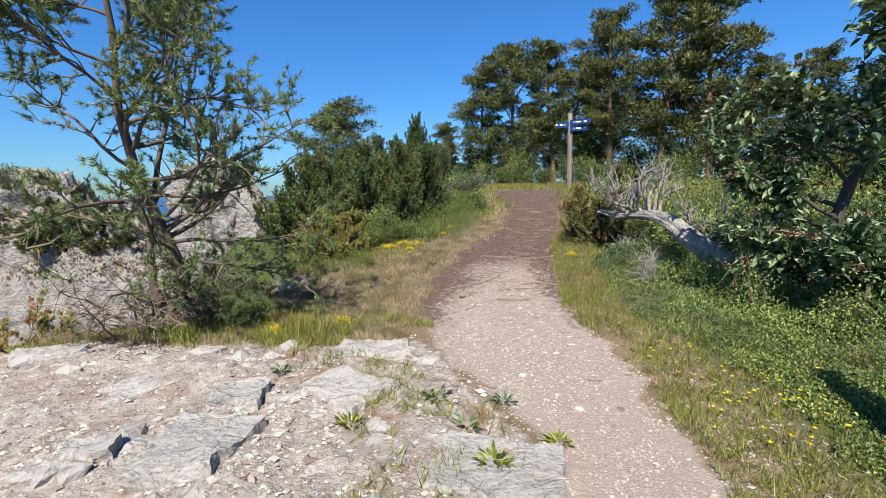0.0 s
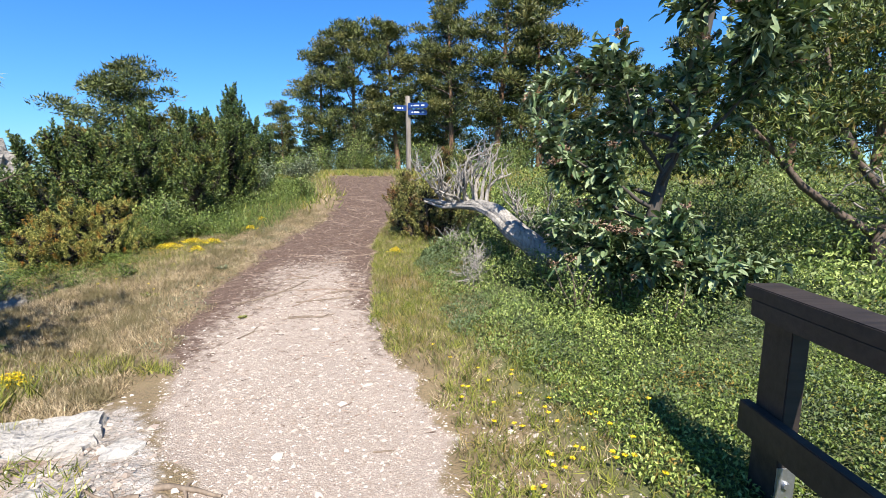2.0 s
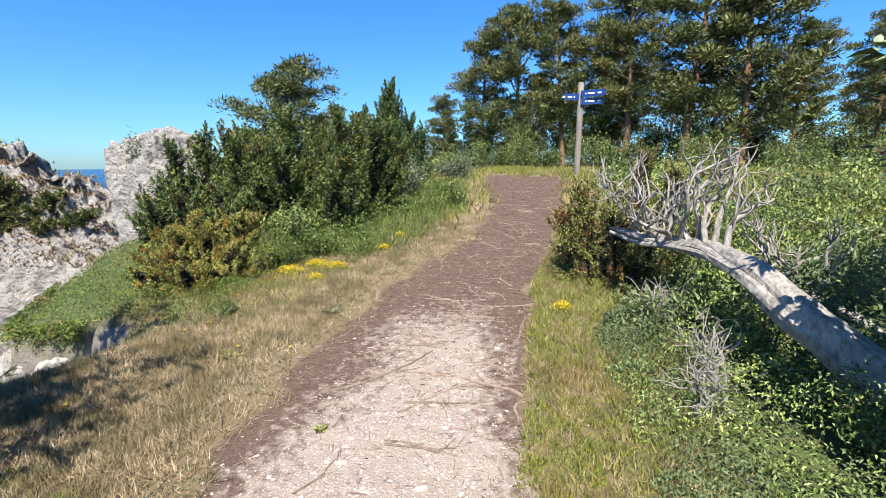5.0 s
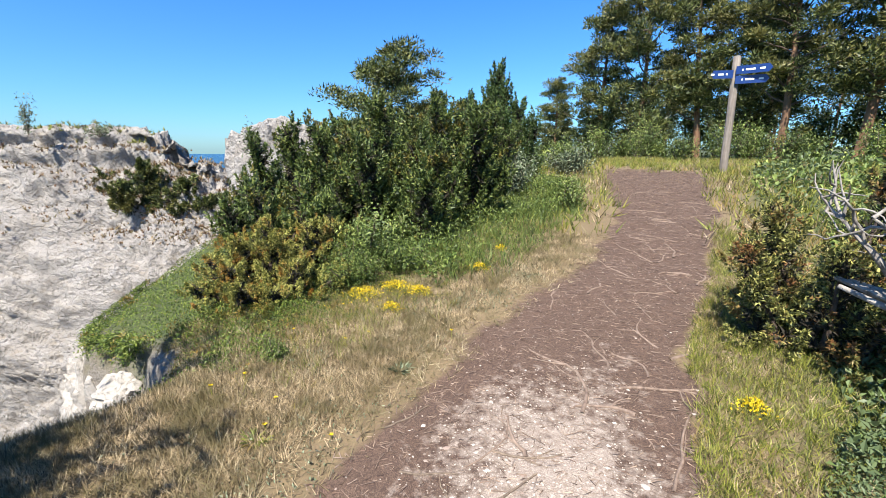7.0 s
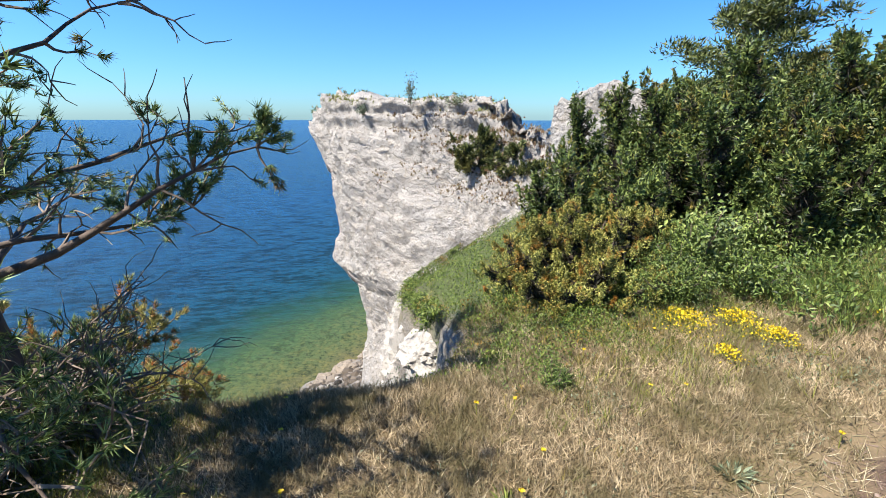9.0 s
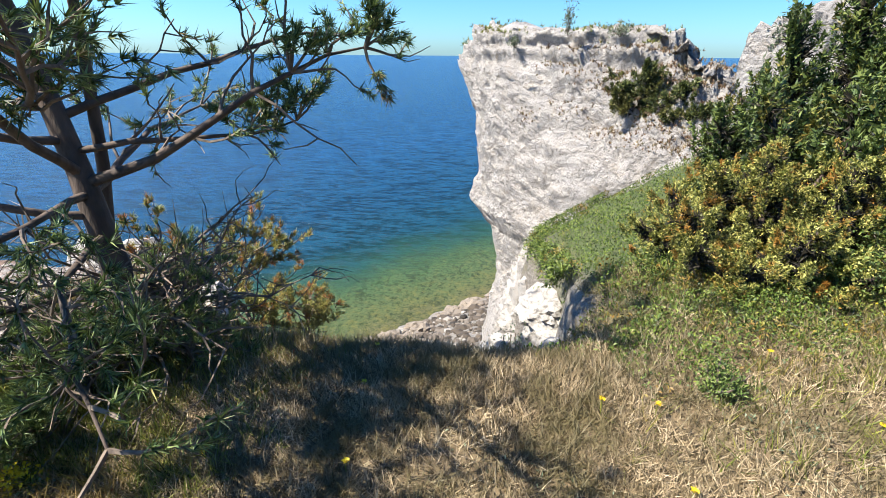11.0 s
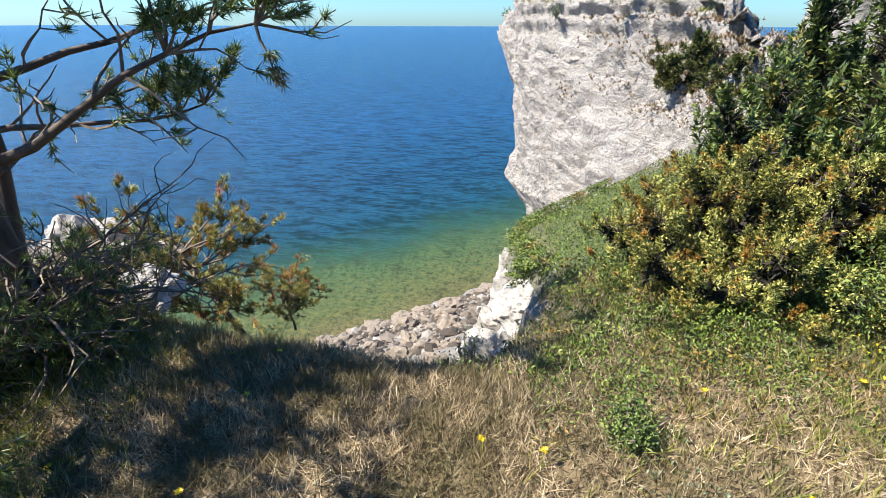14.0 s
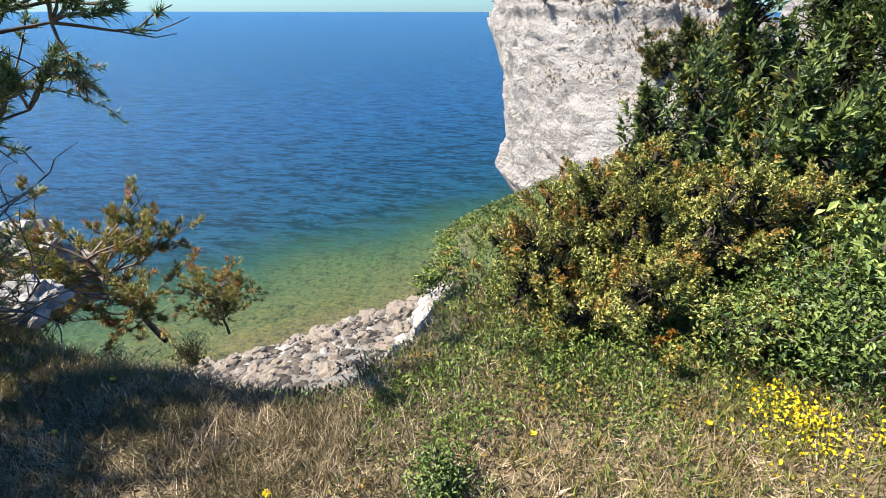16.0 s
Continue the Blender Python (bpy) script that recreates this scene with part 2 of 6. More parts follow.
def bark(name, dark, light, scale=14.0, depth=0.02, stretch=(1, 1, 0.2), rough=0.85):
    m, nt, p = base(name, rough)
    mp = nt.nodes.new("ShaderNodeMapping")
    mp.inputs["Scale"].default_value = stretch
    nt.links.new(place(nt), mp.inputs[0])
    a = tex(nt, "Noise", scale, 6, mp.outputs[0])
    b = tex(nt, "Noise", scale * 0.2, 3, place(nt))
    col = mix(nt, 0.35, ramp(nt, a, [(0.32, dark), (0.66, light)]), ramp(nt, b, [(0.3, dark), (0.7, light)]))
    nt.links.new(col, p.inputs["Base Color"])
    nt.links.new(bump(nt, a, 0.7, depth), p.inputs["Normal"])
    return m


def limestone(name, tint=(0.462, 0.441, 0.406), grey=(0.21, 0.203, 0.189), scale=1.0, lichen=0.55, pink=0.0, depth=0.06):
    m, nt, p = base(name, 0.9)
    o = place(nt)
    big = tex(nt, "Noise", 0.9 * scale, 5, o)
    fine = tex(nt, "Noise", 9.0 * scale, 8, o, rough=0.7)
    pit = tex(nt, "Voronoi", 5.0 * scale, vec=o)
    col = mix(nt, ramp(nt, big, [(0.35, (0, 0, 0)), (0.7, (1, 1, 1))]), tuple(0.80 * c for c in tint), tint)
    col = mix(nt, ramp(nt, fine, [(lichen, (0, 0, 0)), (lichen + 0.16, (0.8, 0.8, 0.8))]), col, grey)
    col = mix(nt, ramp(nt, pit, [(0.03, (0.6, 0.6, 0.6)), (0.14, (0, 0, 0))]), col, tuple(0.5 * g for g in grey))
    wob = nt.nodes.new("ShaderNodeVectorMath")
    wob.operation = "MULTIPLY_ADD"
    nn = nt.nodes.new("ShaderNodeTexNoise")
    nn.inputs["Scale"].default_value = 2.0 * scale
    nn.inputs["Detail"].default_value = 6.0
    nt.links.new(o, nn.inputs["Vector"])
    nt.links.new(nn.outputs["Color"], wob.inputs[0])
    wob.inputs[1].default_value = (0.9 / scale, 0.9 / scale, 0.5 / scale)
    nt.links.new(o, wob.inputs[2])
    for freq, wide, dark in ((1.3, 0.035, 0.55), (4.5, 0.05, 0.3)):
        cr = nt.nodes.new("ShaderNodeTexVoronoi")
        cr.feature = "DISTANCE_TO_EDGE"
        cr.inputs["Scale"].default_value = freq * scale
        nt.links.new(wob.outputs[0], cr.inputs["Vector"])
        gate = ramp(nt, fine, [(0.42, (0, 0, 0)), (0.55, (1, 1, 1))])
        line = calc(nt, "MULTIPLY", ramp(nt, cr.outputs[0], [(0.0, (dark, dark, dark)), (wide, (0, 0, 0))]), gate)
        col = mix(nt, line, col, tuple(0.35 * g for g in grey))
    warm = tex(nt, "Noise", 2.3 * scale, 4, o)
    col = mix(nt, ramp(nt, warm, [(0.56, (0, 0, 0)), (0.75, (0.55, 0.55, 0.55))]), col, (0.364, 0.294, 0.217))
    if pink:
        col = mix(nt, pink, col, (0.294, 0.14, 0.105))
    nt.links.new(col, p.inputs["Base Color"])
    knob = tex(nt, "Voronoi", 3.2 * scale, vec=wob.outputs[0])
    knob2 = tex(nt, "Voronoi", 8.5 * scale, vec=wob.outputs[0])
    h = calc(nt, "ADD", calc(nt, "MULTIPLY", fine, 1.1), calc(nt, "MULTIPLY", big, 0.8))
    h = calc(nt, "SUBTRACT", h, calc(nt, "ADD", calc(nt, "MULTIPLY", knob, 0.55), calc(nt, "MULTIPLY", knob2, 0.3)))
    nt.links.new(bump(nt, h, 1.0, depth), p.inputs["Normal"])
    return m


def plain(name, col, rough=0.6, metal=0.0, vary=0.25, scale=20.0):
    m, nt, p = base(name, rough)
    n = tex(nt, "Noise", scale, 5, place(nt))
    nt.links.new(ramp(nt, n, [(0.3, tuple(c * (1 - vary) for c in col)), (0.7, tuple(min(1, c * (1 + vary)) for c in col))]), p.inputs["Base Color"])
    p.inputs["Metallic"].default_value = metal
    return m


def island_mat(name, stops, rough=0.85):
    m, nt, p = base(name, rough)
    geo = nt.nodes.new("ShaderNodeNewGeometry")
    nt.links.new(ramp(nt, geo.outputs["Random Per Island"], stops), p.inputs["Base Color"])
    return m


def ground_material():
    m, nt, p = base("ground", 0.95)
    o = place(nt)
    a = nt.nodes.new("ShaderNodeAttribute")
    a.attribute_name = "cover"
    sep = nt.nodes.new("ShaderNodeSeparateColor")
    nt.links.new(a.outputs["Color"], sep.inputs[0])
    dirt, gravel, rock = sep.outputs[0], sep.outputs[1], sep.outputs[2]
    a2 = nt.nodes.new("ShaderNodeAttribute")
    a2.attribute_name = "growth"
    sep2 = nt.nodes.new("ShaderNodeSeparateColor")
    nt.links.new(a2.outputs["Color"], sep2.inputs[0])
    green, cliff = sep2.outputs[0], sep2.outputs[1]
    n1 = tex(nt, "Noise", 1.3, 5, o)
    n2 = tex(nt, "Noise", 11.0, 6, o, rough=0.7)
    n3 = tex(nt, "Noise", 55.0, 4, o, rough=0.7)
    # turf: dry straw and soil, greener in patches
    turf = mix(nt, n2, (0.042, 0.0315, 0.0168), (0.203, 0.1575, 0.0805))
    turf = mix(nt, ramp(nt, n3, [(0.35, (0, 0, 0)), (0.65, (1, 1, 1))]), turf, mix(nt, n1, (0.105, 0.0665, 0.0385), (0.252, 0.182, 0.098)))
    turf = mix(nt, calc(nt, "MULTIPLY", green, ramp(nt, n2, [(0.2, (0.6, 0.6, 0.6)), (0.6, (1, 1, 1))])), turf, mix(nt, n3, (0.021, 0.035, 0.0084), (0.07, 0.098, 0.021)))
    # path: brown needle litter under pale crushed limestone
    n4 = tex(nt, "Noise", 170.0, 3, o)
    litter = mix(nt, ramp(nt, n4, [(0.36, (0, 0, 0)), (0.64, (1, 1, 1))]), mix(nt, n3, (0.016, 0.009, 0.006), (0.07, 0.041, 0.028)), mix(nt, n2, (0.065, 0.039, 0.027), (0.235, 0.15, 0.107)))
    litter = mix(nt, ramp(nt, n3, [(0.46, (0, 0, 0)), (0.62, (0.7, 0.7, 0.7))]), litter, (0.035, 0.02, 0.014))
    cells = nt.nodes.new("ShaderNodeTexVoronoi")
    cells.inputs["Scale"].default_value = 98.0
    nt.links.new(o, cells.inputs["Vector"])
    cells2 = nt.nodes.new("ShaderNodeTexVoronoi")
    cells2.inputs["Scale"].default_value = 260.0
    nt.links.new(o, cells2.inputs["Vector"])
    stone_col = mix(nt, tex(nt, "Noise", 22, 3, cells.outputs["Position"]), (0.203, 0.1575, 0.1295), (0.406, 0.3535, 0.301))
    s1 = ramp(nt, cells.outputs["Distance"], [(0.25, (1, 1, 1)), (0.55, (0, 0, 0))])
    s2 = ramp(nt, cells2.outputs["Distance"], [(0.3, (1, 1, 1)), (0.6, (0.25, 0.25, 0.25))])
    stones = mix(nt, s2, (0.168, 0.1225, 0.0945), stone_col)
    stones = mix(nt, s1, stones, stone_col)
    cover = calc(nt, "ADD", gravel, calc(nt, "MULTIPLY", calc(nt, "SUBTRACT", n2, 0.5), 1.5))
    path = mix(nt, ramp(nt, cover, [(0.28, (0, 0, 0)), (0.62, (1, 1, 1))]), litter, stones)
    col = mix(nt, ramp(nt, calc(nt, "ADD", dirt, calc(nt, "MULTIPLY", calc(nt, "SUBTRACT", n2, 0.5), 0.7)), [(0.35, (0, 0, 0)), (0.6, (1, 1, 1))]), turf, path)
    # bare limestone, greyed with lichen
    lime = mix(nt, ramp(nt, n2, [(0.40, (0, 0, 0)), (0.62, (1, 1, 1))]), (0.16, 0.145, 0.125), (0.46, 0.425, 0.385))
    lime = mix(nt, ramp(nt, n3, [(0.42, (1, 1, 1)), (0.58, (0, 0, 0))]), lime, (0.294, 0.245, 0.21))
    crack = nt.nodes.new("ShaderNodeTexVoronoi")
    crack.feature = "DISTANCE_TO_EDGE"
    crack.inputs["Scale"].default_value = 5.0
    wob = nt.nodes.new("ShaderNodeVectorMath")
    wob.operation = "ADD"
    nt.links.new(o, wob.inputs[0])
    nn = nt.nodes.new("ShaderNodeTexNoise")
    nn.inputs["Scale"].default_value = 4.0
    nt.links.new(o, nn.inputs["Vector"])
    nt.links.new(nn.outputs["Color"], wob.inputs[1])
    nt.links.new(wob.outputs[0], crack.inputs["Vector"])
    lime = mix(nt, ramp(nt, crack.outputs[0], [(0.0, (0.85, 0.85, 0.85)), (0.035, (0, 0, 0))]), lime, (0.119, 0.091, 0.063))
    soil = mix(nt, ramp(nt, n1, [(0.5, (0, 0, 0)), (0.66, (0.8, 0.8, 0.8))]), lime, (0.189, 0.105, 0.063))
    rk = ramp(nt, calc(nt, "ADD", rock, calc(nt, "MULTIPLY", calc(nt, "SUBTRACT", n2, 0.5), 0.9)), [(0.36, (0, 0, 0)), (0.6, (1, 1, 1))])
    col = mix(nt, rk, col, soil)
    face = mix(nt, n2, (0.112, 0.098, 0.084), (0.322, 0.2905, 0.252))
    face = mix(nt, ramp(nt, n3, [(0.40, (0.7, 0.7, 0.7)), (0.52, (0, 0, 0))]), face, (0.091, 0.077, 0.0595))
    face = mix(nt, ramp(nt, n1, [(0.56, (0, 0, 0)), (0.68, (0.8, 0.8, 0.8))]), face, (0.119, 0.105, 0.049))
    col = mix(nt, cliff, col, face)
    nt.links.new(col, p.inputs["Base Color"])
    h = calc(nt, "ADD", n3, calc(nt, "MULTIPLY", calc(nt, "MULTIPLY", s1, gravel), 0.5))
    h = calc(nt, "ADD", h, calc(nt, "MULTIPLY", calc(nt, "MULTIPLY", n2, calc(nt, "ADD", rock, calc(nt, "MULTIPLY", cliff, 2.0))), 10.0))
    nt.links.new(bump(nt, h, 0.6, 0.012), p.inputs["Normal"])
    return m


def sea_material():
    m, nt, p = base("sea_water", 0.2)
    o = place(nt)
    sx = nt.nodes.new("ShaderNodeSeparateXYZ")
    nt.links.new(o, sx.inputs[0])
    d = calc(nt, "ADD", calc(nt, "MULTIPLY", calc(nt, "ADD", sx.outputs[0], 48.0), -0.775), calc(nt, "MULTIPLY", calc(nt, "ADD", sx.outputs[1], 25.0), -0.633))
    n1 = tex(nt, "Noise", 0.09, 4, o)
    d2 = calc(nt, "ADD", d, calc(nt, "MULTIPLY", calc(nt, "SUBTRACT", n1, 0.5), 13.0))
    fac = calc(nt, "DIVIDE", d2, 140.0)
    col = ramp(nt, fac, [(0.0, (0.112, 0.0945, 0.0455)), (0.05, (0.08, 0.098, 0.036)), (0.13, (0.05, 0.088, 0.034)), (0.2, (0.016, 0.056, 0.03)), (0.27, (0.003, 0.03, 0.032)), (0.45, (0.0006, 0.024, 0.058)), (1.0, (0.0006, 0.031, 0.112))])
    reef = tex(nt, "Noise", 0.22, 6, o, rough=0.75)
    weed = calc(nt, "MULTIPLY", ramp(nt, reef, [(0.54, (0, 0, 0)), (0.60, (0.85, 0.85, 0.85))]), ramp(nt, fac, [(0.0, (0.7, 0.7, 0.7)), (0.2, (0.8, 0.8, 0.8)), (0.32, (0.0, 0.0, 0.0))]))
    col = mix(nt, weed, col, (0.021, 0.0315, 0.0126))
    mottle = tex(nt, "Noise", 1.1, 6, o, rough=0.8)
    col = mix(nt, calc(nt, "MULTIPLY", ramp(nt, mottle, [(0.5, (0, 0, 0)), (0.58, (0.75, 0.75, 0.75))]), ramp(nt, fac, [(0.0, (1, 1, 1)), (0.16, (0.9, 0.9, 0.9)), (0.3, (0.0, 0.0, 0.0))])), col, (0.018, 0.035, 0.014))
    pale = calc(nt, "MULTIPLY", ramp(nt, tex(nt, "Noise", 0.8, 5, o, rough=0.8), [(0.5, (0, 0, 0)), (0.6, (0.7, 0.7, 0.7))]), ramp(nt, fac, [(0.0, (1, 1, 1)), (0.18, (0.0, 0.0, 0.0))]))
    col = mix(nt, pale, col, (0.147, 0.133, 0.0385))
    nt.links.new(col, p.inputs["Base Color"])
    p.inputs["IOR"].default_value = 1.33
    p.inputs["Specular IOR Level"].default_value = 0.1
    mp = nt.nodes.new("ShaderNodeMapping")
    mp.inputs["Rotation"].default_value = (0, 0, radians(12))
    mp.inputs["Scale"].default_value = (1.0, 0.3, 1.0)
    nt.links.new(o, mp.inputs[0])
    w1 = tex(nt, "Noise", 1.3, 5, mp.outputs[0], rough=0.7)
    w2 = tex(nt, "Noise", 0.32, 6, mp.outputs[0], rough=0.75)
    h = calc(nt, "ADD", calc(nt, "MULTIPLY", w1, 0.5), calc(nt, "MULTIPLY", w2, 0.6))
    nt.links.new(bump(nt, h, 1.0, 1.3), p.inputs["Normal"])
    # wave shading put into the colour: dark troughs, light crests, beyond the shallows
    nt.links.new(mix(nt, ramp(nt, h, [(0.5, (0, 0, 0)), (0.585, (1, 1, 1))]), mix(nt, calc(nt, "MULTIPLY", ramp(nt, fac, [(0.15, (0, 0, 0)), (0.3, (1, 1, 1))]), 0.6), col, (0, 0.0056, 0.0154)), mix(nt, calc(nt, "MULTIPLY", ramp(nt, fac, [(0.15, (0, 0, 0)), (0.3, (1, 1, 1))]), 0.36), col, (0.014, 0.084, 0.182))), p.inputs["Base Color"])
    return m


M = {
    "ground": ground_material(),
    "sea": sea_material(),
    "crag": limestone("crag_limestone", (0.47, 0.435, 0.40), (0.20, 0.182, 0.16), 0.7, 0.59, depth=0.3),
    "rock": limestone("weathered_limestone", (0.434, 0.4025, 0.364), (0.147, 0.14, 0.126), 1.7, 0.545, depth=0.03),
    "slab": limestone("lichened_slab", (0.46, 0.43, 0.39), (0.16, 0.15, 0.135), 3.2, 0.53, depth=0.03),
    "white_rock": limestone("white_limestone", (0.448, 0.42, 0.385), (0.266, 0.245, 0.217), 1.6, 0.60, depth=0.03),
    "shore": limestone("shore_stone", (0.25, 0.20, 0.15), (0.119, 0.1085, 0.091), 0.6, 0.48, depth=0.06),
    "pine_needle": foliage("pine_needles", (0.0315, 0.0665, 0.0224), (0.0875, 0.1435, 0.0406), (0.238, 0.294, 0.105), (0.3325, 0.1792, 0.0637), 0.70, 2.0),
    "far_needle": foliage("far_pine_needles", (0.018, 0.032, 0.010), (0.055, 0.075, 0.021), (0.15, 0.165, 0.05), (0.15, 0.14, 0.04), 0.58, 0.5, glow=0.2),
    "red_needle": foliage("rusty_needles", (0.08, 0.095, 0.025), (0.28, 0.27, 0.075), (0.5, 0.44, 0.14), (0.46, 0.16, 0.055), 0.62, 5.0),
    "juniper": foliage("juniper_sprigs", (0.018, 0.036, 0.011), (0.056, 0.09, 0.022), (0.165, 0.20, 0.052), (0.18, 0.14, 0.03), 0.66, 2.2, glow=0.2),
    "gold_juniper": foliage("golden_juniper_sprigs", (0.03, 0.05, 0.012), (0.15, 0.165, 0.032), (0.50, 0.46, 0.135), (0.34, 0.16, 0.03), 0.635, 4.2, glow=0.25),
    # twig bark coloured near black, as the shade inside the junipers
    "inner": bark("inner_shade_twigs", (0.008, 0.007, 0.004), (0.035, 0.028, 0.014), 30.0, 0.004),
    "tip_juniper": foliage("browning_juniper_sprigs", (0.025, 0.035, 0.012), (0.115, 0.125, 0.032), (0.36, 0.34, 0.105), (0.19, 0.09, 0.035), 0.62, 3.5, glow=0.22),
    "column": foliage("columnar_juniper_sprigs", (0.0189, 0.0448, 0.014), (0.049, 0.0868, 0.0252), (0.105, 0.147, 0.0462), glow=0.2),
    "whitebeam": foliage("whitebeam_leaves", (0.022, 0.05, 0.014), (0.07, 0.115, 0.042), (0.235, 0.28, 0.16), glow=0.28, rough=0.36),
    "blossom": foliage("faded_blossom", (0.112, 0.0525, 0.0315), (0.21, 0.119, 0.077), (0.294, 0.21, 0.14), glow=0.2),
    "shrub": foliage("low_shrub_leaves", (0.04, 0.075, 0.018), (0.13, 0.19, 0.042), (0.34, 0.385, 0.11), (0.10, 0.135, 0.06), 0.58, 1.1, glow=0.32),
    "bearberry": foliage("mat_leaves", (0.0245, 0.056, 0.0098), (0.077, 0.126, 0.0189), (0.182, 0.217, 0.042), (0.266, 0.154, 0.035), 0.68, 3.0, glow=0.3),
    "grey_leaf": foliage("grey_green_leaves", (0.0448, 0.0672, 0.0392), (0.112, 0.1456, 0.084), (0.224, 0.2576, 0.168), glow=0.25),
    "grass": foliage("green_grass", (0.0609, 0.0896, 0.014), (0.147, 0.1778, 0.0259), (0.294, 0.2828, 0.063), (0.294, 0.1988, 0.0735), 0.64, 1.5, glow=0.35),
    "straw": foliage("dry_grass", (0.09, 0.064, 0.034), (0.295, 0.22, 0.125), (0.55, 0.44, 0.285), (0.17, 0.14, 0.07), 0.56, 3.4, glow=0.25),
    "pale_straw": foliage("bleached_grass", (0.21, 0.154, 0.077), (0.35, 0.28, 0.161), (0.504, 0.434, 0.294), glow=0.25),
    "stonecrop": foliage("red_stonecrop", (0.168, 0.0448, 0.0224), (0.3696, 0.1232, 0.056), (0.4704, 0.2688, 0.0896), glow=0.25),
    "heath": foliage("brown_heath", (0.06, 0.03, 0.02), (0.15, 0.08, 0.05), (0.26, 0.17, 0.09), glow=0.2),
    "herb": foliage("leafy_herbs", (0.028, 0.0595, 0.0126), (0.0735, 0.119, 0.0252), (0.175, 0.217, 0.0525), glow=0.3),
    "yellow": foliage("yellow_petals", (0.504, 0.322, 0.0042), (0.574, 0.42, 0.007), (0.616, 0.49, 0.021), glow=0.15),
    "bark": bark("pine_bark", (0.0315, 0.021, 0.0154), (0.14, 0.1015, 0.077)),
    "dark_bark": bark("dark_smooth_bark", (0.022, 0.018, 0.014), (0.085, 0.07, 0.056), 20.0, 0.01),
    "pine_upper": bark("orange_pine_bark", (0.077, 0.0385, 0.0196), (0.252, 0.14, 0.077), 6.0),
    "dead": bark("bleached_dead_wood", (0.075, 0.065, 0.055), (0.36, 0.33, 0.295), 34.0, 0.02, (1, 1, 0.45)),
    "twig": bark("dry_twig", (0.056, 0.0385, 0.028), (0.238, 0.182, 0.133), 30.0, 0.004),
    "root": bark("worn_root", (0.077, 0.049, 0.035), (0.294, 0.217, 0.168), 22.0, 0.006),
    "plank": bark("dark_stained_timber", (0.007, 0.0049, 0.0042), (0.0336, 0.0238, 0.0196), 26.0, 0.004, (1, 0.06, 1), 0.6),
    "pole": bark("grey_weathered_pole", (0.091, 0.077, 0.063), (0.252, 0.217, 0.182), 24.0, 0.006, (1, 1, 0.08)),
    "steel": plain("galvanised_steel", (0.385, 0.392, 0.399), 0.4, 0.85, 0.12, 60),
    "blue": plain("blue_enamel", (0.0084, 0.0315, 0.14), 0.35, 0.0, 0.1),
    "white_paint": plain("white_paint", (0.8, 0.8, 0.8), 0.5, 0.0, 0.05),
    "pebble": island_mat("limestone_pebbles", [(0.0, (0.15, 0.11, 0.085)), (0.35, (0.29, 0.24, 0.2)), (0.8, (0.43, 0.385, 0.335)), (1.0, (0.24, 0.165, 0.13))]),
    "shore_rubble": island_mat("shore_rubble", [(0.0, (0.02, 0.015, 0.01)), (0.5, (0.075, 0.056, 0.038)), (0.85, (0.15, 0.122, 0.095)), (1.0, (0.30, 0.275, 0.24))]),
    "litter": island_mat("needle_litter", [(0.0, (0.028, 0.014, 0.0098)), (0.5, (0.119, 0.07, 0.049)), (1.0, (0.35, 0.259, 0.189))]),
}

# ---- the large structure ----
def lines(lo, hi, step, out_lo, out_hi, grow_by=1.075):
    mid = list(np.arange(lo, hi, step))
    for side, end in ((-1, out_lo), (1, out_hi)):
        s, v = step, (lo if side < 0 else hi)
        while (v > end) if side < 0 else (v < end):
            s *= grow_by
            v += side * s
            mid.append(v)
    return np.array(sorted(mid))


def build_ground():
    gx, gy = lines(-8.5, 3.0, 0.07, -150, 500), lines(2.2, 13.0, 0.07, -55, 600)
    x, y = np.meshgrid(gx, gy, indexing="ij")
    z = height(x, y)
    v = np.stack([x, y, z], -1).reshape(-1, 3)
    n, k = len(gx), len(gy)
    i, j = np.meshgrid(np.arange(n - 1), np.arange(k - 1), indexing="ij")
    f = np.stack([i * k + j, (i + 1) * k + j, (i + 1) * k + j + 1, i * k + j + 1], -1).reshape(-1, 4)
    ob = part("ground", (v, f), M["ground"], smooth=True)
    fx, fy, fz = v.T.astype(float)
    d = edge_distance(fx, fy)
    pm = path_amount(fx, fy)
    lo, hi = np.interp(fy, PATH_Y, PATH_L), np.interp(fy, PATH_RY, PATH_R)
    gravel = gravel_amount(fx, fy)
    green = np.clip((fx - hi - 0.25) / 0.5, 0, 1) + np.clip((lo - 1.3 - fx) / 0.6, 0, 1) * np.clip((fy - 7.2) / 1.0, 0, 1)
    green = np.clip(green + np.clip((fy - 24) / 3, 0, 1), 0, 1)
    cliff = np.clip((-d - 0.1) / 0.25, 0, 1)
    for name, cols in (("cover", (pm, gravel, slab_amount(fx, fy))), ("growth", (green, cliff, 0 * d))):
        at = ob.data.color_attributes.new(name, "FLOAT_COLOR", "POINT")
        at.data.foreach_set("color", np.stack([*cols, np.ones(len(v))], -1).astype(np.float32).ravel())
    return tagged(ob, "gravel path, dry turf and limestone ground above a sea cliff", "ground", kind="structure")


ground = build_ground()

bm = bmesh.new()
bmesh.ops.create_grid(bm, x_segments=2, y_segments=2, size=1)
for q in bm.verts:
    q.co = Vector((-2350 + q.co.x * 2550, q.co.y * 4800, SEA))
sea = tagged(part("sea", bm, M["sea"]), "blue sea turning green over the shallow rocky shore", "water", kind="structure")


